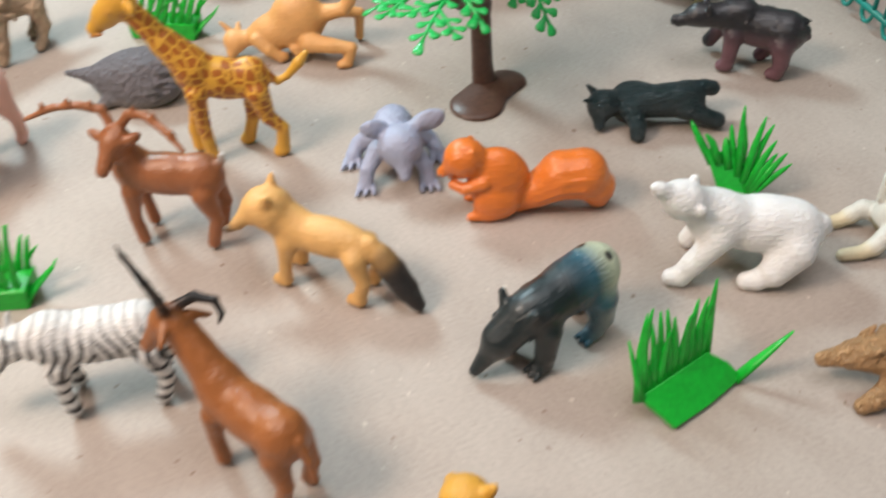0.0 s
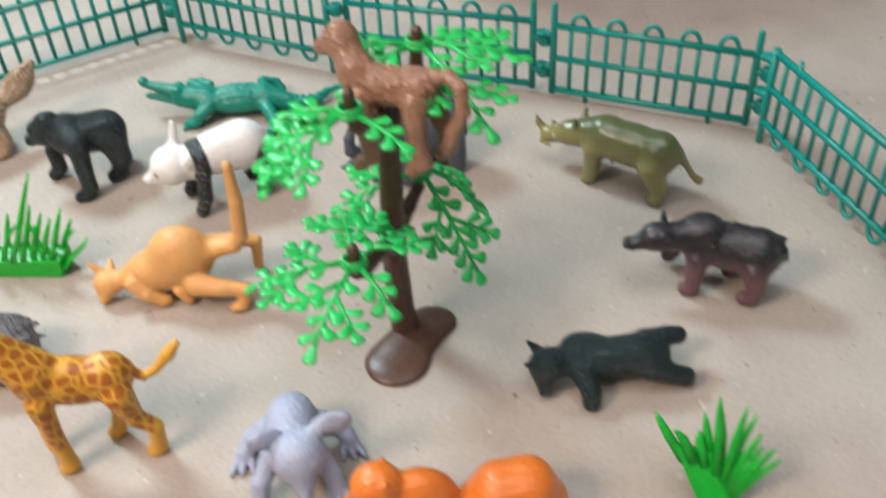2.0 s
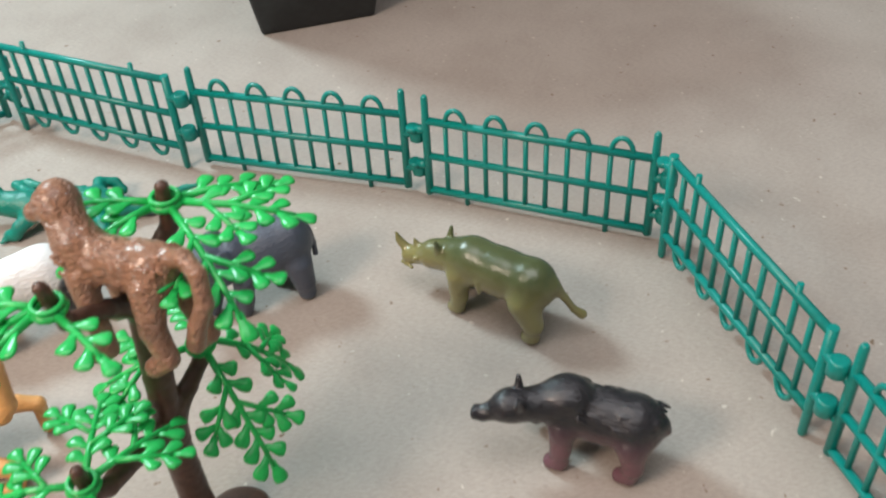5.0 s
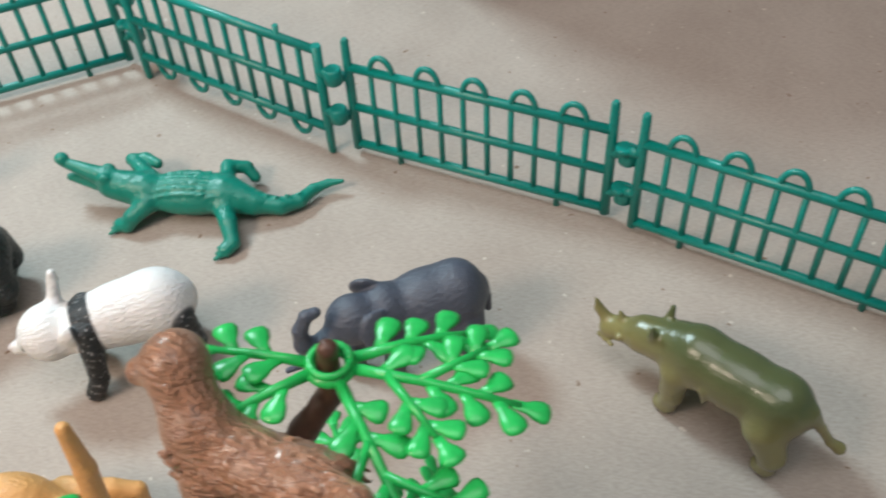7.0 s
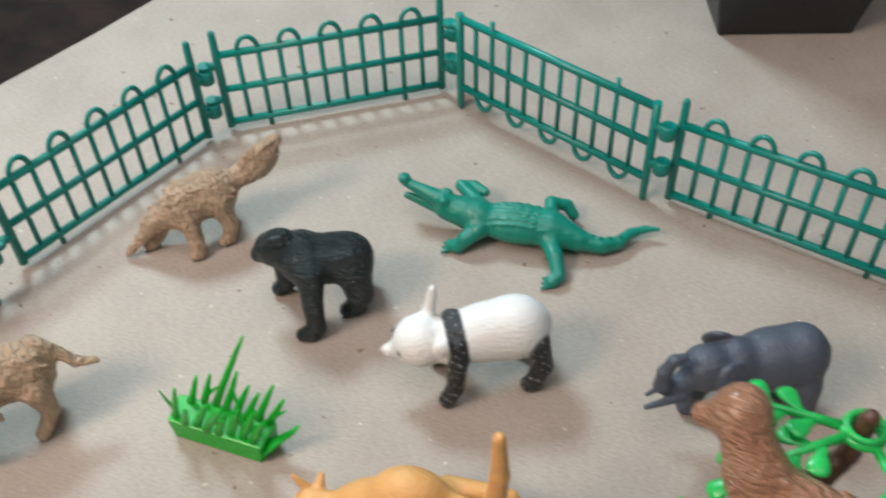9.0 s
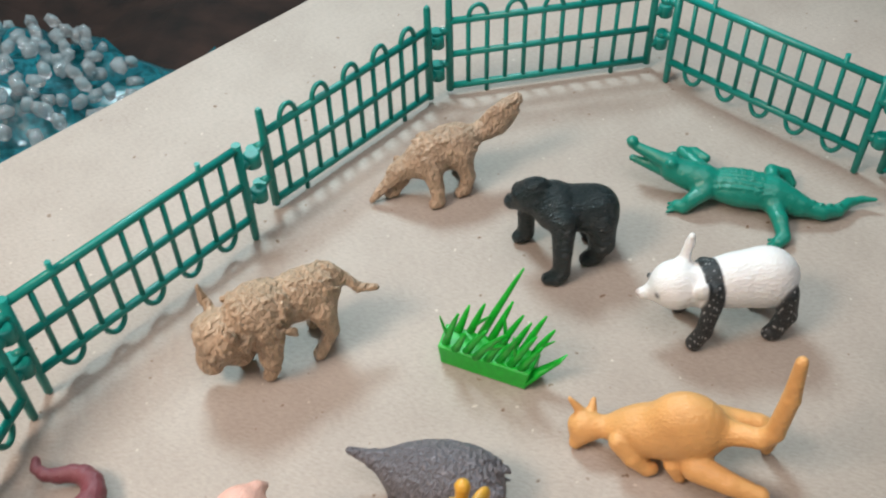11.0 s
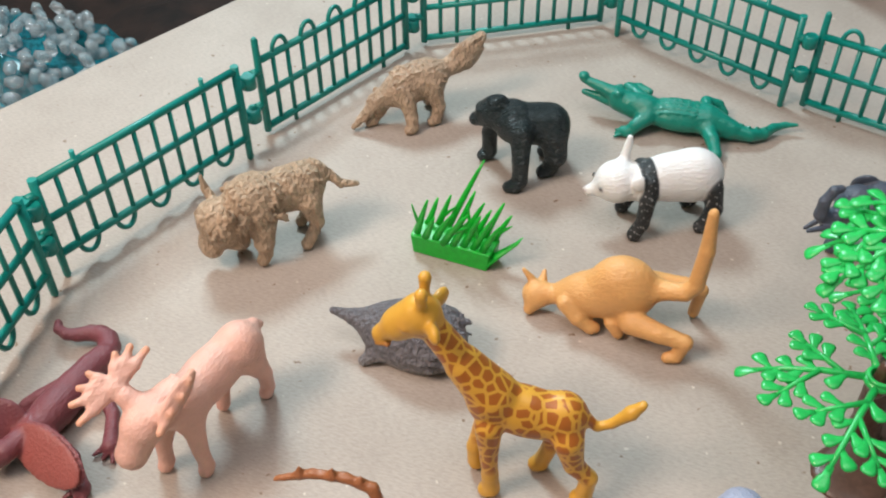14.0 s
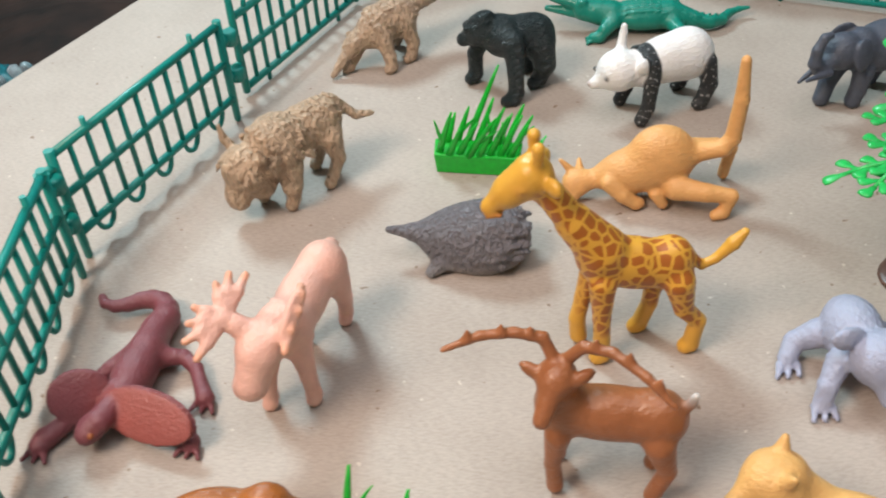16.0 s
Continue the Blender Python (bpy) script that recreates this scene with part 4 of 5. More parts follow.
def frilled_lizard():
    M, R = (0.200, 0.055, 0.068), (0.34, 0.085, 0.070)
    f = Figure(M, k=2.5)
    f.ell((2, 0, 9), (17, 7.5, 7.5))
    f.path((-10, 0, 9, 6.6), (-20, -1.5, 7.5, 5.8), (-27, -0.8, 7, 5.4), (-32, -2.5, 6.6, 5.0), (-35.4, -6, 6.6, 4.7), (-36.6, -10.5, 6.4, 4.3), (-35.6, -15, 6.2, 3.9), (-33, -19, 6, 3.4), (-31, -23.5, 6.4, 2.8), (-31.5, -28, 7, 2.3), (-34, -30, 7.4, 2.0))
    f.path((-8, 6, 7, 4.4), (-10, 13, 6, 3.2), (-6, 19, 5, 3.0), (2, 24, 3.5, 3.2), (5, 26, 3, 4.0))
    f.path((-8, -6, 7, 4.4), (-2, -12, 5, 3.6), (2, -16, 3, 3.2))
    f.path((14, 7, 7, 4.4), (16, 18, 6, 3.4), (22, 25, 4, 3.6), (24, 28, 3, 4.0))
    f.path((14, -7, 7, 4.4), (22, -16, 5, 3.6), (30, -22, 3.5, 4.4), (33, -23, 3, 4.0))
    f.seg((14, 0, 10), (26, -2, 11), 5.4, 4.8)
    f.ell((28, -5, 9), (6, 4.4, 4.4))
    f.ell((22, 13, 11.5), (1.4, 19, 9), (0, -42, -12), col=R, k=0.6)
    f.ell((20.5, 13, 10.5), (1.4, 19.6, 9.4), (0, -42, -12), k=0.6)
    f.ell((18, -12, 13), (1.8, 11, 10), (0, -30, 30), k=0.8)
    for x, y in ((5, 26), (24, 28), (33, -23), (2, -16)):
        for d in (-2.6, 0, 2.6):
            f.seg((x, y + d * 0.6, 2.6), (x + 5, y + d * 1.6, 1.5), 1.6, 1.0, k=0.8)
    f.ell((33, -1, 12.5), (1.3, 1.2, 1.2), col=(0.3, 0.08, 0.02), k=0.4)
    place(f.build("toy_frilled_lizard", SATIN, rough=0.15), -196, -60.5, 262, scale=0.87, label="dark maroon plastic frilled lizard with spread red frill")


def giraffe():
    Y = (0.72, 0.38, 0.05)
    f = Figure(Y, k=2.5)
    f.ell((1, 0, 35), (15, 7, 8.5), (0, -16, 0))
    f.ell((11, 0, 39), (7, 6.5, 9))
    f.ell((-10, 0, 34), (7.5, 7, 8.5))
    f.path((11, 0, 42, 7.2), (19, -1, 52, 5.6), (26, -2, 62, 4.8), (30, -2.5, 67, 4.6))
    f.seg((31, -2.5, 69), (37, -3, 64), 6.0, 4.8)
    f.seg((36, -3, 65), (42.5, -3.6, 58.5), 4.2, 3.2)
    f.seg((40, -0.4, 57.6), (43.6, -1.4, 56.6), 0.9, 0.8, col=(0.45, 0.16, 0.04), k=0.4)
    for sd in (1, -1):
        f.path((30.5, -2.5 + sd * 2.6, 72, 1.8), (30, -2.5 + sd * 3.4, 78, 1.8), (30, -2.5 + sd * 3.4, 79.5, 2.2), k=1)
        f.ell((26.5, -2.5 + sd * 6.8, 69), (1.7, 3.6, 2.8), (0, 0, sd * 25), k=1)
        f.ell((34.6, -2.8 + sd * 4.9, 67.4), (1.5, 1.1, 1.3), col=(0.62, 0.30, 0.05), k=0.5)
    f.path((11, 5, 32, 4.8), (10.5, 5.5, 18, 3.1), (10, 5.6, 10, 3.0), (9.6, 5.7, 3, 3.3), (11, 5.7, 2, 3.1), k=1.5)
    f.path((11, -5, 32, 4.8), (14, -5, 18, 3.0), (15.6, -4, 10, 3.0), (15, -3.6, 3, 3.3), k=1.5)
    f.path((-12, 5, 30, 5.6), (-14.5, 5.5, 19, 3.5), (-19.5, 5.4, 13, 3.0), (-18.5, 5.2, 3, 3.2), (-17, 5.2, 2, 3.1), k=1.5)
    f.path((-12, -5, 30, 5.6), (-8, -5.5, 19, 3.4), (-7.6, -5.5, 12, 3.0), (-5, -5.5, 3, 3.1), (-3.6, -5.5, 2, 3.0), k=1.5)
    f.path((-16, 0, 35, 2.2), (-20, 0, 31, 1.7), (-24, 0, 33, 1.7), (-29, -0.6, 38, 2.5), (-32, -1, 41.5, 1.6), k=1.2)
    ob = f.build("toy_giraffe", giraffe_paint())
    set_alpha(ob, lambda P: np.clip((P[:, 2] - 12) / 3, 0, 1) * np.clip((32.5 - P[:, 0] - np.clip(60 - P[:, 2], 0, 30) * 0.5) / 4, 0, 1) * (P[:, 0] > -19.5) * (P[:, 2] < 67))
    place(ob, -44, -44, 188, label="yellow plastic giraffe with brown patches")


def kangaroo():
    f = Figure((0.80, 0.42, 0.15), k=3)
    f.ell((5, 0, 13), (15.5, 8.5, 9), (0, 14, 0))
    f.ell((-3, 0, 18), (12.5, 9, 13))
    f.seg((16, 0, 10), (24, 0, 8), 5.4, 3.4)
    f.ell((27, 0.5, 8), (5.6, 4.6, 4.8))
    f.seg((27.5, 2, 5.5), (29, 4, 2.8), 3.6, 2.6)
    f.seg((29, -2, 11), (33.2, -2.8, 15.5), 2.0, 0.9, k=0.8)
    f.seg((26, -4, 11), (26, -6.5, 13), 2.0, 1.0, k=0.8)
    f.path((16, 6, 11, 3.6), (11, 8, 7, 3.2), (6, 7.6, 3, 2.9), (4.6, 7, 2.6, 2.6), k=1.0)
    f.path((-1, 7, 7, 3.0), (-4, 7.5, 2.6, 2.5), k=1.0)
    f.path((-8, 8, 10, 5.4), (-18, 11, 10, 4.0), (-27, 12, 9, 3.2), (-25, 13, 2.5, 2.8), (-22, 14, 2, 2.4), k=1.5)
    f.path((-12, -7, 17, 4.6), (-24, -8, 17, 3.4), (-30, -9, 15, 2.8), (-29, -10, 2.5, 2.4), k=1.5)
    f.path((-14, 0, 20, 4.6), (-24, 2, 23, 3.6), (-27, 1.5, 27, 3.4), (-28, 0.5, 42, 3.1), (-27.4, -0.6, 57, 2.1))
    place(f.build("toy_kangaroo", SATIN), -28, 31, 180, label="orange plastic kangaroo tipped forward with its tail up")


def echidna():
    G = (0.23, 0.22, 0.245)
    f = Figure(G, k=3)
    f.ell((0, 0, 9), (19.5, 12.5, 14))
    f.ell((-5, 0, 10), (16, 12.8, 14))
    f.path((14, 0, 11, 7), (22, 0, 12, 3.6), (31, 0, 13, 1.6))
    f.path((12, 9, 4, 3.6), (15, 11, 2.2, 2.6), m=True)
    rnd = random.Random(3)
    for i in range(110):
        a, b = rnd.uniform(-1.9, 1.9), rnd.uniform(-0.9, 0.55)
        n = np.array((math.sin(b), math.cos(b) * math.sin(a), math.cos(b) * math.cos(a)))
        p = np.array((-4, 0, 9.5)) + n * (17.5, 12.6, 13.8)
        if p[2] > 2:
            f.seg(p, p + np.array((-3.8, n[1] * 0.6, n[2] * 0.3 - 0.4)), 1.3, 0.6, k=1.0)
    def paint(P, C):
        return blend(C, np.clip((7 - P[:, 2]) / 5, 0, 1) * 0.7, (0.42, 0.40, 0.40))
    place(f.build("toy_echidna", SHAG, paint=paint), -93, -2, 178, scale=0.95, label="grey plastic echidna with a spiny back and long snout")


def polar_bear():
    f = Figure((0.86, 0.86, 0.85), k=3, cell=0.65)
    f.ell((-8, 0, 19), (18, 10, 10))
    f.ell((7, 1, 22), (11, 9.5, 9.5))
    f.ell((-18, 0, 16), (11, 10, 10.5))
    f.seg((11, 1, 25), (19, 4, 31), 7.6, 6.2)
    f.ell((22, 5, 33), (7, 6.6, 6.2))
    f.seg((25, 6.5, 35.5), (30, 8.6, 39.6), 4.0, 3.0)
    f.ell((31.6, 9.2, 41), (1.5, 1.8, 1.3), k=0.5)
    f.ell((17.5, 0.2, 37.2), (1.7, 1.5, 1.9), k=0.8)
    f.ell((16, 10.6, 32.6), (2.0, 1.6, 2.2), k=0.8)
    f.path((8, 8, 18, 5.6), (15, 10, 9, 4.6), (18.5, 10.4, 3.4, 4.2), (21.5, 10.2, 2.8, 3.6))
    f.path((8, -8, 19, 5.4), (10, -9.5, 9, 4.4), (13, -9.5, 3, 4.2))
    f.path((-18, 8, 14, 7), (-12, 11, 7, 5.2), (-7, 11.3, 3.4, 4.2), (-3.5, 11.3, 2.8, 3.7))
    f.path((-18, -8, 14, 7), (-19, -10, 6, 5.0), (-15, -10, 3, 4.2))
    f.seg((-28, 0, 20), (-30, 0, 17), 2.6, 1.8)
    place(f.build("toy_polar_bear", WHITE), 138, -117, 176, label="white plastic polar bear with its head raised")


def sun_bear():
    T, B = (0.022, 0.020, 0.024), (0.165, 0.070, 0.090)
    f = Figure(T, k=2.5, cell=0.65)
    f.ell((-4, 0, 20), (17, 8.6, 9))
    f.ell((7, 0, 22), (8, 8.2, 9))
    f.ell((-13, 0, 19.5), (8.5, 8.8, 9.4))
    f.ell((8, 1, 28), (7, 6.5, 4))
    f.seg((13, 3, 24), (21, 7, 25), 6.2, 5.0)
    f.ell((24, 8.5, 25.5), (5.4, 5.4, 5.2))
    f.seg((27, 9.5, 24), (31.5, 11, 22.5), 3.6, 3.2)
    f.ell((33.6, 11.6, 23), (1.4, 2.6, 2.4), k=0.6)
    f.seg((22, 4.4, 29), (22.4, 3.4, 33.4), 1.9, 1.0, k=0.6)
    f.seg((19.6, 11.4, 29), (19.4, 12.4, 32), 1.9, 1.0, k=0.6)
    f.path((8, 6.5, 17, 5.0), (8, 7.4, 9, 3.8), (8.4, 7.4, 3.4, 3.6), (10.6, 7.4, 2.5, 3.2))
    f.path((11, -6, 17, 5.0), (16, -7, 11, 3.8), (19, -6.5, 6, 3.8))
    f.path((-13, 6.4, 16, 5.6), (-14, 7, 8, 4.0), (-13, 6.8, 3.2, 3.6), (-10.6, 6.8, 2.4, 3.0))
    f.path((-12, -6, 16, 5.6), (-8, -7, 8, 4.0), (-4, -7, 3, 3.6))
    f.seg((-21, 0, 22), (-22.4, 0, 19), 1.8, 1.2)
    rnd = random.Random(4)
    for i in range(70):
        x, a = rnd.uniform(-20, 12), rnd.uniform(-1.3, 1.3)
        top = 20 + 9 * math.cos(a) + (2.4 if x > 2 else 0)
        p = np.array((x, 8.6 * math.sin(a), top - 0.012 * (x + 4) ** 2))
        f.seg(p, p + np.array((-2.6, math.sin(a) * 0.3, -0.9)), 0.75, 0.4, k=0.6)
    def paint(P, C):
        return blend(C, np.clip((22 - P[:, 2]) / 9, 0, 1) * np.clip((20 - P[:, 0]) / 4, 0, 1), B)
    place(f.build("toy_sun_bear", GLOSSY, paint=paint), 176, 10, 157, label="dark plastic bear with a purple-brown belly")


def rhinoceros():
    f = Figure((0.235, 0.215, 0.085), k=2.5, cell=0.65)
    f.ell((-2, 0, 21.5), (20, 8.8, 9.4))
    f.ell((10, 0, 22), (9, 8.4, 9.2))
    f.ell((-14, 0, 21.5), (9, 8.8, 9.6))
    f.seg((17, 0, 21), (26, 0.5, 18.5), 7.0, 5.6)
    f.seg((26, 0.5, 18.5), (37, 1, 14), 5.2, 4.2)
    f.path((39, 1, 16.5, 2.2), (41.6, 1.2, 19, 1.6), (42.8, 1.4, 22.4, 0.7), k=0.8)
    f.path((33.5, 0.8, 19, 1.8), (35, 0.8, 22, 0.7), k=0.8)
    f.seg((22, 4.2, 24), (22, 5.6, 29), 1.9, 0.9, k=0.8)
    f.seg((22, -3.2, 24), (22, -4.8, 29), 1.9, 0.9, k=0.8)
    f.ell((32, 5.2, 17), (1.2, 0.9, 1.0), k=0.4)
    f.seg((39.5, 3.6, 11.4), (34, 5, 11.8), 0.8, 0.8, k=0.5)
    f.path((13, 5.5, 17, 5), (12.6, 6, 8, 3.8), (13.6, 5.8, 3, 3.6), (15, 5.8, 2.2, 3.2))
    f.path((12, -6, 17, 5), (16, -6.5, 8, 3.8), (18, -6.5, 3, 3.6))
    f.path((-14, 6, 17, 5.8), (-18, 6.4, 9, 4.0), (-17.4, 6, 3, 3.6), (-16, 6, 2.2, 3.2))
    f.path((-14, -6, 17, 5.8), (-11, -7, 9, 4.0), (-8, -7, 3, 3.6))
    f.path((-22, -1, 24, 2.2), (-25, -3, 18, 1.6), (-28, -5, 12, 1.5), (-30.4, -6.6, 9.5, 2.2))
    f.path((3, 7.8, 15, 0.7), (3.5, 8.2, 20, 0.7), (3, 6.5, 26, 0.5), k=1.6)
    for z in (10.5, 13.0):
        f.seg((15.6, 8, z), (11, 9.2, z - 0.6), 0.6, 0.6, k=0.6)
    def paint(P, C):
        return blend(C, np.clip((P[:, 2] - 19) / 9, 0, 1) * 0.8, (0.055, 0.085, 0.036))
    place(f.build("toy_rhinoceros", SLICK, paint=paint), 155.6, 76.6, 142, label="olive green plastic rhinoceros with two horns")


def black_bear():
    f = Figure((0.010, 0.027, 0.031), k=3)
    f.ell((2, 0, 11), (19, 7.5, 7.2))
    f.ell((-10, 0, 12), (12, 7.2, 7.6))
    f.ell((22, 2, 11), (7.5, 6.5, 6.5))
    f.ell((9, -4.5, 13.4), (8, 5, 4.4))
    f.seg((24, 4, 8), (24, 8, 4), 4.2, 2.8)
    f.seg((27, 4, 13), (31, 5, 15), 2.2, 0.9, k=1)
    f.seg((26, -3, 14), (29, -5, 16), 2.2, 0.9, k=1)
    f.path((10, 6, 10, 5.2), (8, 12, 6, 4.2), (8, 14, 3, 3.8))
    f.path((12, -6, 10, 5.0), (16, -8, 5, 4.0), (18, -9, 3, 3.4))
    f.path((-14, 5, 10, 5.4), (-22, 6, 7, 4.2), (-27, 6, 5, 4.2))
    f.path((-14, -5, 13, 5.4), (-22, -6, 14, 4.2), (-26, -7, 13, 4.0))
    place(f.build("toy_black_bear", BLACK), 126, -31, 178, scale=0.94, label="black plastic bear lying down with legs stretched out")


def squirrel():
    f = Figure((0.80, 0.205, 0.028), k=2.5)
    f.ell((4, 0, 15), (12, 7.6, 14.2), (0, 12, 0))
    f.ell((16.5, 0, 26), (8, 7, 7.6))
    f.seg((21, 0, 23), (25, 0, 20), 3.6, 2.4)
    f.seg((15, 4, 29), (14, 4.5, 31.5), 2.0, 1.2, m=True, k=1)
    f.path((10, 5.5, 18, 3.4), (17, 5, 15, 2.6), (21, 3, 16, 2.4), m=True, k=1)
    f.ell((5, 5, 8), (9, 4.5, 8), m=True, k=1.2)
    f.seg((8, 6, 2.4), (15, 6, 2.2), 2.4, 2.0, m=True)
    f.path((-4, 0, 3.6, 4.2), (-11, 0, 9, 6.8), (-20, 0, 15.5, 9.2), (-28, 0, 15.5, 9.6), (-33.5, 0, 9, 7.4), (-34.5, 0, 4.4, 4.8), k=2)
    for a in (-1.05, -0.55, -0.1, 0.35, 0.8, 1.25, 1.7):
        u, w = math.cos(a), math.sin(a)
        f.path((-9, 6.0 * u, 8 + 5.6 * w, 0.5), (-19, 9.0 * u, 15 + 8.9 * w, 0.8), (-27, 9.4 * u, 15.5 + 9.4 * w, 0.8), (-33, 7.4 * u, 10 + 7.0 * w, 0.5), k=1.0)
    place(f.build("toy_squirrel", STRAND), 63, -84.5, 183, scale=0.97, label="orange plastic squirrel with a thick curled tail")


def tapir():
    K = (0.007, 0.017, 0.020)
    f = Figure(K, k=2.6, cell=0.65)
    f.ell((-5, 0, 25), (17.5, 8.8, 9.6), (0, 6, 0))
    f.ell((-14, 0, 25.5), (9.4, 8.8, 10))
    f.ell((8, 0, 23), (10.5, 7.8, 9))
    f.seg((14, -1, 22), (22, -2.5, 15), 7.2, 6.2)
    f.seg((22, -2.5, 15), (31, -4.5, 4), 5.6, 2.2)
    f.ell((24, 2, 17), (1.3, 1.1, 1.1), k=0.5)
    f.seg((16.5, 4, 24), (15.4, 6.4, 29), 2.3, 1.5, k=0.8)
    f.seg((17.5, -6, 24), (16.8, -8.6, 28.6), 2.3, 1.5, k=0.8)
    f.path((9, 5.5, 17, 5.4), (10.5, 6.4, 8, 4.2), (10.8, 6.2, 3.4, 3.8), (13, 6.2, 2.4, 3.4))
    f.path((11, -6, 17, 5.2), (14, -7, 8, 4.0), (15.5, -7, 3.2, 3.6))
    f.path((-13, 5.5, 18, 6.2), (-14.5, 6, 9, 4.4), (-12.6, 5.6, 3.4, 3.8), (-10.2, 5.6, 2.4, 3.4))
    f.path((-15, -6, 18, 6.0), (-17, -7, 9, 4.2), (-15, -7, 3, 3.6))
    for x, y in ((13, 6.2), (-10.2, 5.6)):
        for d in (-2.0, 0.0, 2.0):
            f.seg((x + 1.6, y + d, 2.0), (x + 3.6, y + d * 1.25, 1.4), 1.4, 1.1, k=0.4)
    rnd = random.Random(15)
    for i in range(70):
        x, a = rnd.uniform(2, 20), rnd.uniform(-1.3, 1.4)
        p = np.array((x, -max(0, x - 12) * 0.25 + 7.6 * math.sin(a), 23 + 8.6 * math.cos(a) - max(0, x - 10) * 0.75))
        f.seg(p, p + np.array((-2.8, math.sin(a) * 0.3, 0.6)), 0.8, 0.4, k=0.5)
    def paint(P, C):
        x = P[:, 0]
        C = blend(C, np.clip((1 - x) / 9, 0, 1), (0.030, 0.105, 0.150))
        C = blend(C, np.clip((-9 - x) / 7, 0, 1) * np.clip((P[:, 2] - 20) / 6, 0, 1), (0.60, 0.66, 0.48))
        C = blend(C, np.clip((-8 - x) / 5, 0, 1) * np.clip((20 - P[:, 2]) / 6, 0, 1), (0.22, 0.27, 0.29))
        for s in (1, -1):
            d = np.linalg.norm(P - np.array((-14.5 - s * 2.0, s * 4.6 - 0.4, 34.2)), axis=1)
            C = blend(C, np.clip((2.2 - d), 0, 1), (0.03, 0.03, 0.03))
        return C
    place(f.build("toy_tapir", GLOSSY, paint=paint), 74, -152, 216, scale=0.96, label="black plastic tapir with a pale greenish rump")


def fox():
    Y, K = (0.80, 0.46, 0.16), (0.020, 0.018, 0.018)
    f = Figure(Y, k=3)
    f.ell((-2, 0, 24), (18, 7, 7.5), (0, 3, 0))
    f.ell((12, 0, 25), (8, 7, 8.5))
    f.ell((17, 1, 31), (6, 8.2, 8))
    f.ell((21, 2, 33), (7, 7.6, 7))
    f.seg((24, 5, 32), (28, 9.6, 28.4), 4.4, 2.6)
    f.seg((27.6, 9.2, 28), (30.4, 11.6, 27), 2.3, 1.7, col=(0.16, 0.09, 0.05), k=0.8)
    f.ell((31, 12.2, 27.4), (1.2, 1.3, 1.1), col=K, k=0.4)
    f.seg((20, -3, 38), (20, -4.5, 42), 2.8, 1.2, k=1)
    f.seg((17, 6, 38), (15.5, 7.5, 41.5), 2.8, 1.2, k=1)
    f.path((12, 5, 20, 4.2), (13, 6, 11, 2.8), (14, 6, 3, 3.0), (17, 6, 2.4, 2.6), m=True)
    f.path((-15, 5, 21, 5.0), (-18, 6, 12, 3.0), (-16, 6, 3, 3.0), (-13, 6, 2.4, 2.6), m=True)
    f.path((-19, 0, 26, 3.4), (-24, 0, 20, 4.6), k=2)
    f.path((-23, 0, 21, 4.8), (-27, 0, 16, 5.6), (-32, 0.5, 9, 5.2), (-36.5, 1, 3.6, 3.2), col=K, k=2)
    place(f.build("toy_fox", SATIN, sharp=0.9), -1.5, -122, 157, scale=0.94, label="yellow plastic fox with a black-tipped tail")


def koala():
    f = Figure((0.40, 0.435, 0.58), k=2.5)
    f.ell((-5, 0, 14.5), (12.5, 8.6, 9.4))
    f.ell((9, 2, 17.5), (8.5, 8.5, 8))
    f.seg((14, 2.5, 15), (18, 3, 10), 5.2, 2.6, k=1.5)
    f.ell((6, -7, 23.5), (2.2, 6.4, 4.0), (-25, 0, 20), k=0.8)
    f.ell((7.4, -7.2, 23.2), (1.0, 4.4, 2.2), (-25, 0, 20), k=0.6)
    f.ell((4, 13.5, 25), (2.2, 7.0, 4.2), (35, 0, -15), k=0.8)
    f.seg((5, 6, 22), (4, 10, 24), 3, 2.6)
    f.path((5, 7, 13, 4.4), (10, 11, 8, 3.4), (12, 12, 3, 3.4), k=1.5, m=True)
    f.path((-9, 8, 10, 5.4), (-10, 14, 6, 3.8), (-6, 17, 3, 3.4), k=1.5, m=True)
    for dy in (-2.4, 0, 2.4):
        f.seg((13, 12 + dy, 2.4), (17, 12.5 + dy * 1.4, 1.4), 1.5, 1.0, m=True, k=0.8)
        f.seg((-4, 17 + dy, 2.4), (0, 18 + dy * 1.4, 1.4), 1.5, 1.0, m=True, k=0.8)
    place(f.build("toy_koala", SATIN, rough=0.35), 20.5, -58, 274, label="blue-grey plastic koala crouching on spread claws")


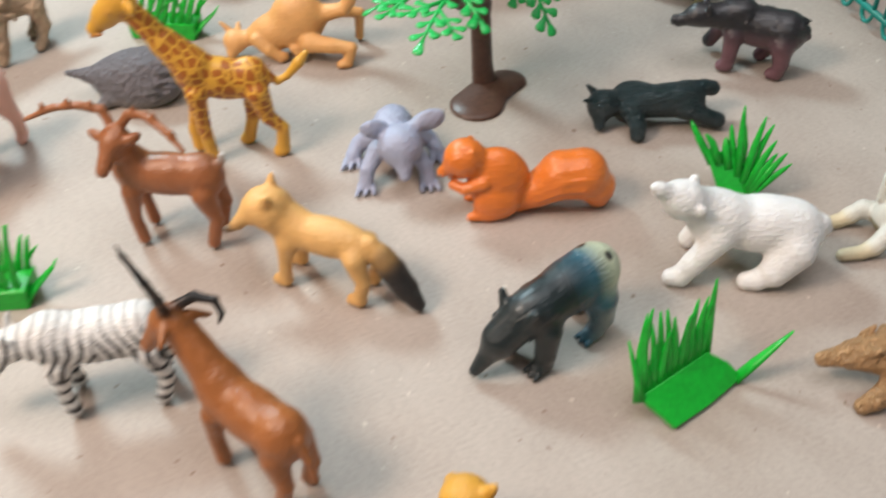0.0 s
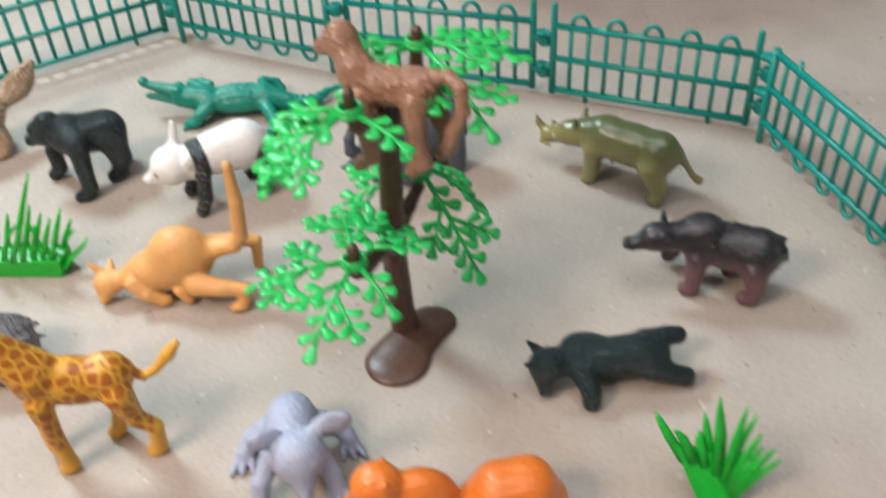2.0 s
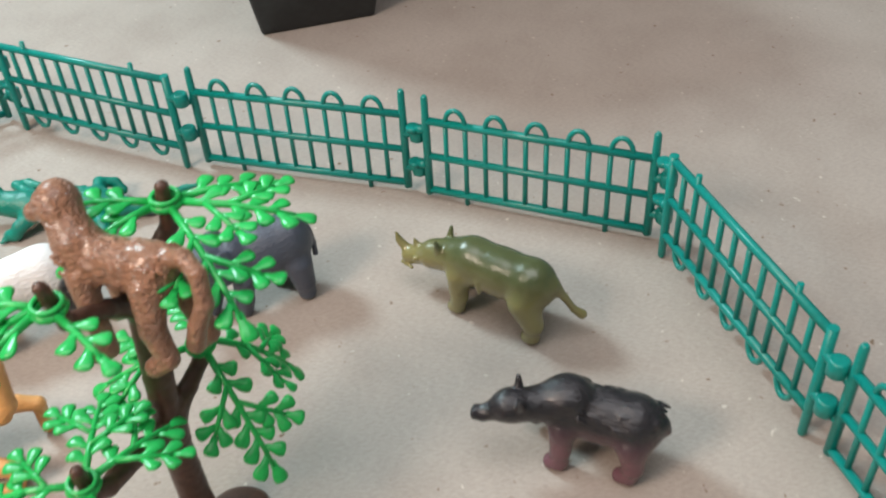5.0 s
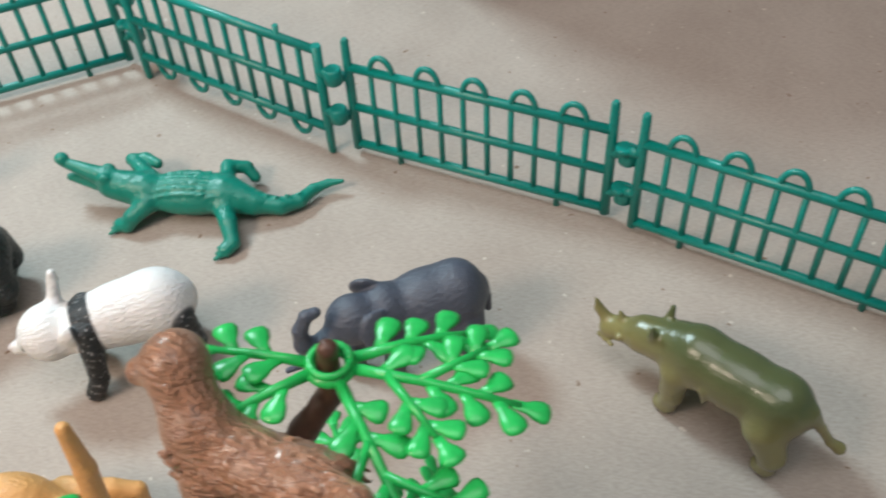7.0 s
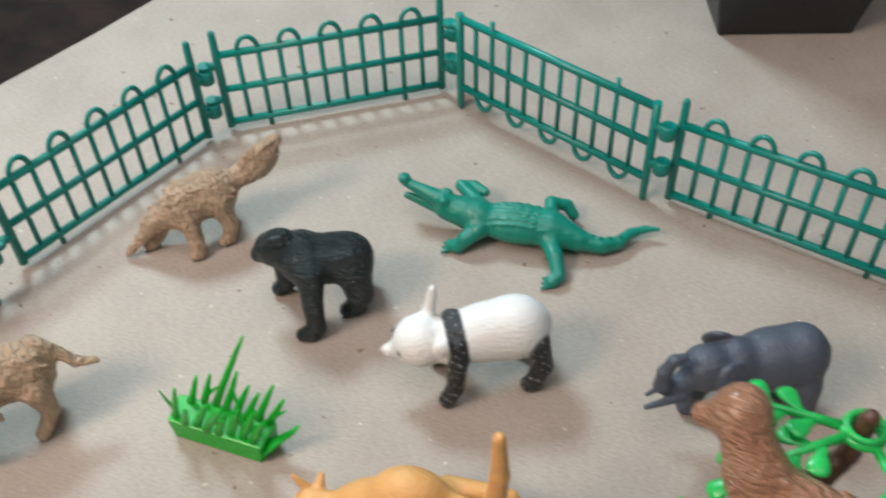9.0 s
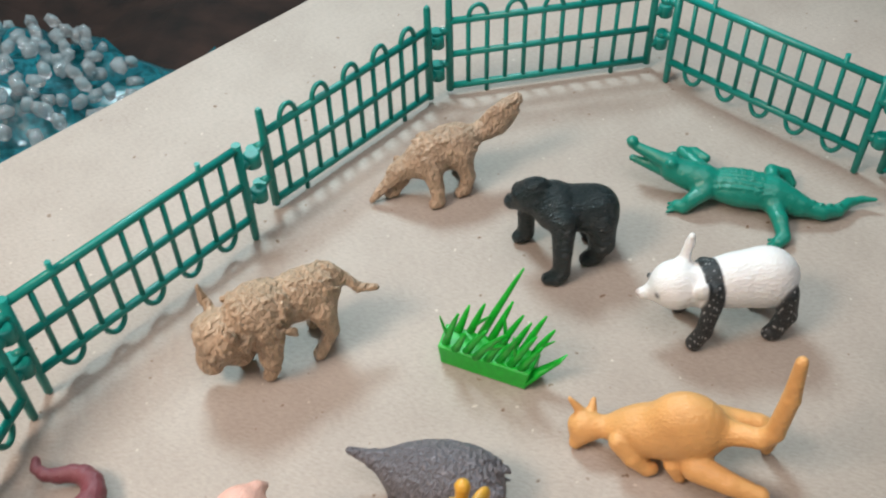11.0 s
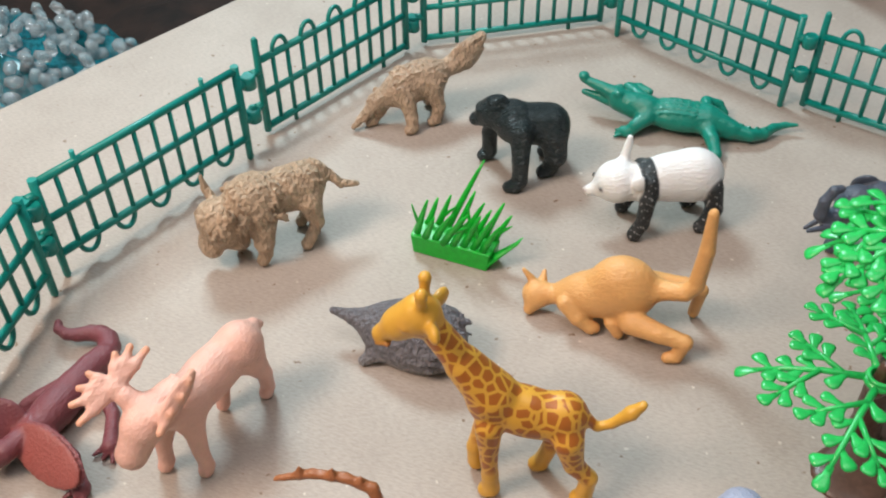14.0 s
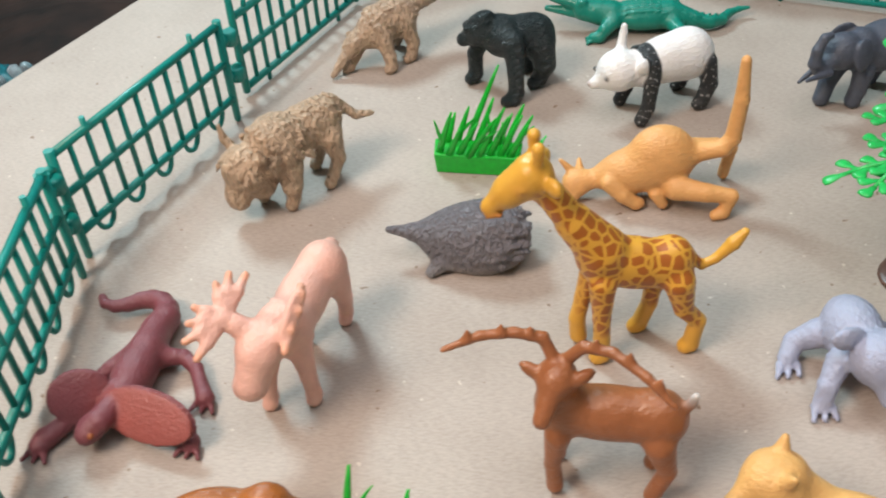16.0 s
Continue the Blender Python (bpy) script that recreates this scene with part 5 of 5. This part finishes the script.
def antlered_deer():
    B = (0.36, 0.13, 0.05)
    f = Figure(B, k=2.5)
    f.ell((-1, 0, 29), (18, 7, 8))
    f.ell((11, 0, 30), (7.5, 6.8, 8.5))
    f.ell((-13, 0, 29), (8, 7, 8.5))
    f.seg((12, 0, 33), (13, 2, 42), 6, 4.8)
    f.ell((13, 3, 45), (5, 5, 4.8))
    f.seg((14, 6, 44), (16, 12, 38), 3.8, 2.6)
    f.ell((7, 4, 46), (4, 1.6, 2), (0, 20, 30), k=1)
    f.ell((19, 3, 46), (4, 1.6, 2), (0, -20, -20), k=1)
    f.path((14, 1, 49, 2.0), (17, -1, 54, 1.8), (24, 0, 56, 1.6), (32, 2, 56, 1.5), (41, 5, 53, 1.0), k=1)
    f.path((11, 1, 49, 2.0), (7, 1, 54, 1.8), (0, 4, 56, 1.6), (-8, 9, 54, 1.5), (-15, 14, 50, 1.0), k=1)
    for x, y, z in ((20, -0.5, 55), (27, 1, 56.5), (35, 3, 55.5), (4, 2.5, 55.5), (-4, 6, 55.5), (-11, 11, 53)):
        f.seg((x, y, z), (x, y, z + 2.6), 1.7, 0.7, k=0.6)
    f.path((12, 5, 24, 4.2), (13, 5.5, 13, 2.6), (12, 5.5, 3, 2.8), m=True, k=1.5)
    f.path((-14, 5, 24, 5), (-17, 5.5, 14, 2.8), (-14, 5.5, 3, 2.8), m=True, k=1.5)
    f.path((-19, 0, 33, 2.0), (-21, 0, 36, 1.6), k=1)
    f.seg((-21, 0, 37), (-21.5, 0, 38.5), 1.4, 1.2, col=(0.8, 0.76, 0.72), k=0.3)
    place(f.build("toy_deer", SMOOTH), -57, -95, 173, label="reddish brown plastic deer with wide knobbly antlers")


def sable_antelope():
    B, K = (0.36, 0.125, 0.035), (0.018, 0.016, 0.016)
    f = Figure(B, k=2.5)
    f.ell((-1, 0, 29), (18, 8, 9))
    f.ell((11, 0, 31), (8, 7.5, 9.5))
    f.ell((-13, 0, 29), (8, 8, 9))
    f.seg((14, 0, 36), (25, 0, 48), 6.4, 5.0)
    f.ell((28, 1, 51), (5.5, 5, 5))
    f.seg((30, 3, 49), (35, 6, 40), 4.0, 2.6)
    f.seg((24, -4, 52), (21, -8, 50), 1.8, 1.0, k=1)
    f.seg((25, 5, 52), (22, 9, 50), 1.8, 1.0, k=1)
    f.path((27, 2, 55, 2.0), (25, 4, 63, 1.8), (25, 6, 71, 1.5), (30, 7, 79, 1.0), (32, 7, 82, 0.6), col=K, k=0.8)
    f.path((27, -2, 55, 2.0), (23, -6, 58, 1.8), (18, -9, 57, 1.5), (16, -9, 53, 1.1), (17, -8, 49, 0.7), col=K, k=0.8)
    f.path((12, 5, 24, 4.4), (13, 5.5, 13, 2.8), (12, 5.5, 3, 3.0), m=True, k=1.5)
    f.path((-14, 5, 24, 5), (-17, 5.5, 14, 3.0), (-14, 5.5, 3, 3.0), m=True, k=1.5)
    f.path((-20, 0, 32, 2.0), (-23, 0, 25, 1.5), (-24, 0, 17, 1.8), k=1)
    place(f.build("toy_antelope", SMOOTH), -14.0, -198.0, 140.9, scale=0.93, label="brown plastic antelope with curved black horns")


def zebra():
    W, K = (0.78, 0.77, 0.75), (0.015, 0.015, 0.017)
    f = Figure(W, k=2.5)
    f.ell((0, 0, 28), (19, 8, 8.5))
    f.ell((-12, 0, 28), (8.5, 8, 9))
    f.ell((12, 0, 29), (8, 7.5, 9))
    f.seg((15, 0, 31), (27, 0, 28), 6, 4.6)
    f.seg((27, 0, 27), (36, 0, 15), 4.6, 2.8)
    f.seg((24, 3.5, 33), (23, 5, 37), 1.6, 0.8, m=True, k=1)
    f.path((12, 5, 22, 4.2), (13, 6, 12, 2.6), (12, 6, 3, 2.8), m=True, k=1.5)
    f.path((-14, 5, 23, 5), (-17, 6, 13, 2.8), (-14, 6, 3, 2.8), m=True, k=1.5)
    f.path((-20, 0, 32, 1.8), (-23, 0, 24, 1.4), (-24, 0, 16, 1.8), k=1)
    def paint(P, C):
        u = P[:, 0] + 0.35 * (P[:, 2] - 28) * np.sign(P[:, 0]) + 0.7 * np.sin(P[:, 2] * 0.5)
        legs = P[:, 2] < 19
        s = np.where(legs, np.sin(P[:, 2] * 1.45), np.sin(u * 1.8))
        width = np.clip((34.5 - P[:, 2]) / 4, 0, 1)
        C = blend(C, np.clip((s - 0.15) * 3, 0, 1) * (0.35 + 0.65 * width), K)
        return blend(C, (P[:, 2] < 3.5) * 0.6, (0.12, 0.11, 0.11))
    place(f.build("toy_zebra", WHITE, paint=paint), -62.5, -169.0, 189.9, label="white plastic zebra with black stripes")


def meerkat():
    C, O, W = (0.72, 0.62, 0.42), (0.270, 0.215, 0.095), (0.72, 0.71, 0.65)
    f = Figure(O, k=3)
    f.ell((-2, 0, 11), (11, 9.5, 10.5))
    f.ell((-2, 0, 26), (6.5, 6.8, 14))
    f.ell((2, 0, 41), (6, 6.6, 6))
    f.ell((5, 0, 49), (7.5, 6.8, 6.5), col=C)
    f.seg((9, 0, 48), (12.6, 0, 46.4), 4.4, 3.0, col=W)
    f.ell((15, 0, 47.4), (1.0, 1.4, 1.0), col=O, k=0.4)
    f.ell((10.4, 3.6, 51), (1.2, 1.0, 1.0), col=O, k=0.4, m=True)
    f.seg((3, 5, 53.5), (2.4, 6.2, 55.4), 2.0, 1.4, m=True, col=C, k=0.8)
    for t in (-3, 0, 3):
        f.seg((4, t, 43.6), (6.5, t * 1.3, 41.6), 1.3, 0.6, col=C, k=0.5)
    f.path((2, 7, 7, 5.6), (9, 9, 9, 4.4), (13, 10, 6, 3.6), col=W, m=True)
    f.path((13, 10, 4.5, 3.6), (18, 10, 3, 3.4), (26, 9.5, 2.8, 3.0), col=C, m=True)
    f.path((1, 6.5, 38, 3.2), (5, 5, 28, 2.8), (6, 4, 18, 2.6), col=W, m=True, k=1.5)
    def paint(P, Cc):
        return blend(Cc, np.clip((P[:, 0] - 0.5) / 2.5, 0, 1) * (P[:, 2] > 9) * (P[:, 2] < 44) * (np.abs(P[:, 1]) < 7), W)
    place(f.build("toy_meerkat", SATIN, paint=paint), 198.1, -104.7, 189.5, scale=0.86, label="cream and olive plastic meerkat sitting upright")


def elephant():
    f = Figure((0.080, 0.095, 0.130), k=2.5, cell=0.65)
    f.ell((-5, 0, 24), (17, 10.5, 11.5))
    f.ell((-13, 0, 25), (9, 10, 11.5))
    f.ell((10, 1, 26), (8, 8.5, 9.5))
    f.ell((20, 3, 28), (8.5, 7.6, 8.2))
    f.path((26, 5, 26, 4.6), (32, 6.6, 24, 3.8), (36, 7.6, 28, 3.2), (36, 7.4, 34, 2.7), (33.5, 7, 39, 2.3), (30.5, 6.6, 39.4, 1.9), k=1.5)
    f.seg((29, 9.5, 23), (42, 12.5, 24), 2.0, 1.1, k=0.8)
    f.seg((29, 1.5, 22), (38, 3, 17), 1.9, 1.0, k=0.8)
    f.ell((14, 9.6, 28), (5.4, 1.7, 7.2), (14, -8, 16), k=1.0)
    f.ell((14, -5.5, 31), (5.2, 1.7, 7.0), (-24, -8, -16), k=1.0)
    f.path((8, 6, 17, 5.2), (9, 6.4, 8, 4.3), (10, 6, 3, 4.2))
    f.path((14, -3, 18, 5.2), (19, -2, 9, 4.3), (21.5, -0.5, 3, 4.2))
    f.path((-14, 6.5, 17, 5.8), (-15, 7.6, 8, 4.5), (-15.4, 8, 3, 4.2))
    f.path((-13, -6.5, 17, 5.6), (-10, -7, 8, 4.4), (-8, -7, 3, 4.2))
    f.path((-21, 0, 27, 1.6), (-23, 0, 20, 1.2), (-23, 0, 14, 1.4))
    place(f.build("toy_elephant", SATIN), 69.5, 98, 200, scale=0.94, label="dark blue-grey plastic elephant with a curled trunk")


def armadillo():
    f = Figure((0.50, 0.29, 0.135), k=2.5)
    f.ell((-2, 0, 13), (21, 10, 9.5))
    f.path((14, 0, 13, 7), (23, 0, 12, 5.0), (32, 0, 9.5, 3.0))
    f.seg((20, 4, 17), (17, 5, 20), 1.8, 1.0, m=True, k=1)
    f.path((11, 8, 9, 4.8), (17, 12, 5, 3.8), (21, 13, 2.6, 3.2), k=1.5)
    f.path((11, -8, 9, 4.8), (14, -11, 5, 3.8), (17, -12, 2.6, 3.2), k=1.5)
    f.path((-14, 8, 9, 5), (-14, 11, 5, 3.8), (-11, 12, 2.6, 3.2), m=True, k=1.5)
    f.path((-20, 0, 10, 5), (-32, 0, 6, 3), (-42, 0, 4, 1.4))
    for i in range(9):
        f.ell((13 - i * 4, 0, 13), (1.0, 10.0 - 0.05 * i * i, 10.0 - 0.12 * (i - 3) ** 2), k=0.8)
    place(f.build("toy_armadillo", SCALES, rough=0.2), 183.0, -171.0, 176.3, scale=0.95, label="tan plastic armadillo with banded armour")


def lion_cub():
    f = Figure((0.70, 0.36, 0.05), k=2.5)
    f.ell((0, 0, 14), (15, 7.5, 8))
    f.ell((16, 0, 21), (7, 7, 6.5))
    f.seg((20, 0, 20), (24, 0, 18), 3.8, 3)
    f.seg((13, 5, 26), (12, 6, 28.5), 2.4, 1.4, m=True, k=1)
    f.path((10, 5, 11, 3.8), (11, 6, 3, 3.0), m=True)
    f.path((-10, 5, 11, 4.4), (-10, 6, 3, 3.0), m=True)
    f.path((-14, 0, 16, 2), (-22, 0, 12, 1.6), (-27, 0, 14, 2))
    place(f.build("toy_lion_cub", SATIN), 49.0, -237.5, 112.0, label="small yellow plastic lion cub")


def kiwi():
    f = Figure((0.40, 0.125, 0.022), k=3)
    f.ell((-4, 0, 14), (17, 10, 10))
    f.ell((12, 0, 18), (8, 7, 7))
    f.seg((18, 0, 17), (29, 0, 14.5), 3.2, 0.8, k=1.5)
    f.ell((16, 4.6, 20), (1.2, 1.0, 1.2), col=(0.02, 0.01, 0.01), m=True, k=0.3)
    f.path((0, 5, 6, 2.4), (3, 5, 2, 2.0), (8, 6, 1.6, 1.6), m=True)
    place(f.build("toy_bird", GLOSSY), -155.5, -117.0, 10.0, scale=0.9, label="glossy orange-brown plastic bird with a pointed beak")


def monkey():
    f = Figure((0.43, 0.215, 0.130), k=2.2, lean=1.0, cell=0.65)
    f.ell((0, 0, 0), (15, 6.6, 7), (0, -4, 0))
    f.ell((-10, 0, 0), (7.5, 6.6, 7.5))
    f.ell((11, -1, 2), (7, 6.6, 7.5))
    f.seg((13, -2, 5), (17, -5.5, 10), 6, 5.4)
    f.ell((18.5, -7, 12), (5.8, 6, 6))
    f.seg((21, -6, 10.5), (25, -4.8, 9), 3.6, 2.8)
    f.ell((22.4, -5, 14), (1.6, 3.4, 1.2), (0, 0, 20), k=0.6)
    f.ell((15.6, -1.4, 12), (1.6, 1.2, 2), k=0.6)
    f.path((9, 5, -3, 4.0), (7, 7.4, -15, 3.1), (6, 8, -25, 2.8), (10, 8.4, -27.6, 2.8))
    f.path((10, -6, -3, 3.8), (9, -7, -15, 3.0), (9, -7, -25, 2.7), (13, -7, -27, 2.7))
    f.path((-10, 5, -3, 5.0), (-11, 9, -13, 3.6), (-14, 10.4, -22, 3.0), (-10, 11.4, -25, 2.9))
    f.path((-12, -4, -3, 4.8), (-17, -2, -13, 3.5), (-20, -1, -22, 3.0), (-17, 0, -25, 2.8))
    f.path((-15, 0, 4, 2.7), (-21, 2, 7, 2.5), (-26, 5, 5, 2.4), (-27, 7, -3, 2.4), (-24, 8, -10, 2.5), (-22, 8, -17, 2.7))
    rnd = random.Random(31)
    for i in range(90):
        x, a = rnd.uniform(-16, 15), rnd.uniform(-1.9, 1.9)
        p = np.array((x, 6.6 * math.sin(a), 7.0 * math.cos(a) + (1.0 if x > 6 else 0)))
        f.seg(p, p + np.array((-2.4, math.sin(a) * 0.3, -1.3)), 0.7, 0.4, k=0.5)
    place(f.build("toy_monkey", MATTED, ground=False), 59.5, -4, 160, z=106, scale=0.88, label="brown plastic monkey perched on the toy tree")


for maker in (panda, gorilla, crocodile, anteater, bison, moose, frilled_lizard, giraffe, kangaroo, echidna, polar_bear, sun_bear,
              rhinoceros, black_bear, squirrel, tapir, fox, koala, antlered_deer, sable_antelope, zebra, meerkat, elephant,
              armadillo, lion_cub, kiwi, monkey):
    maker()
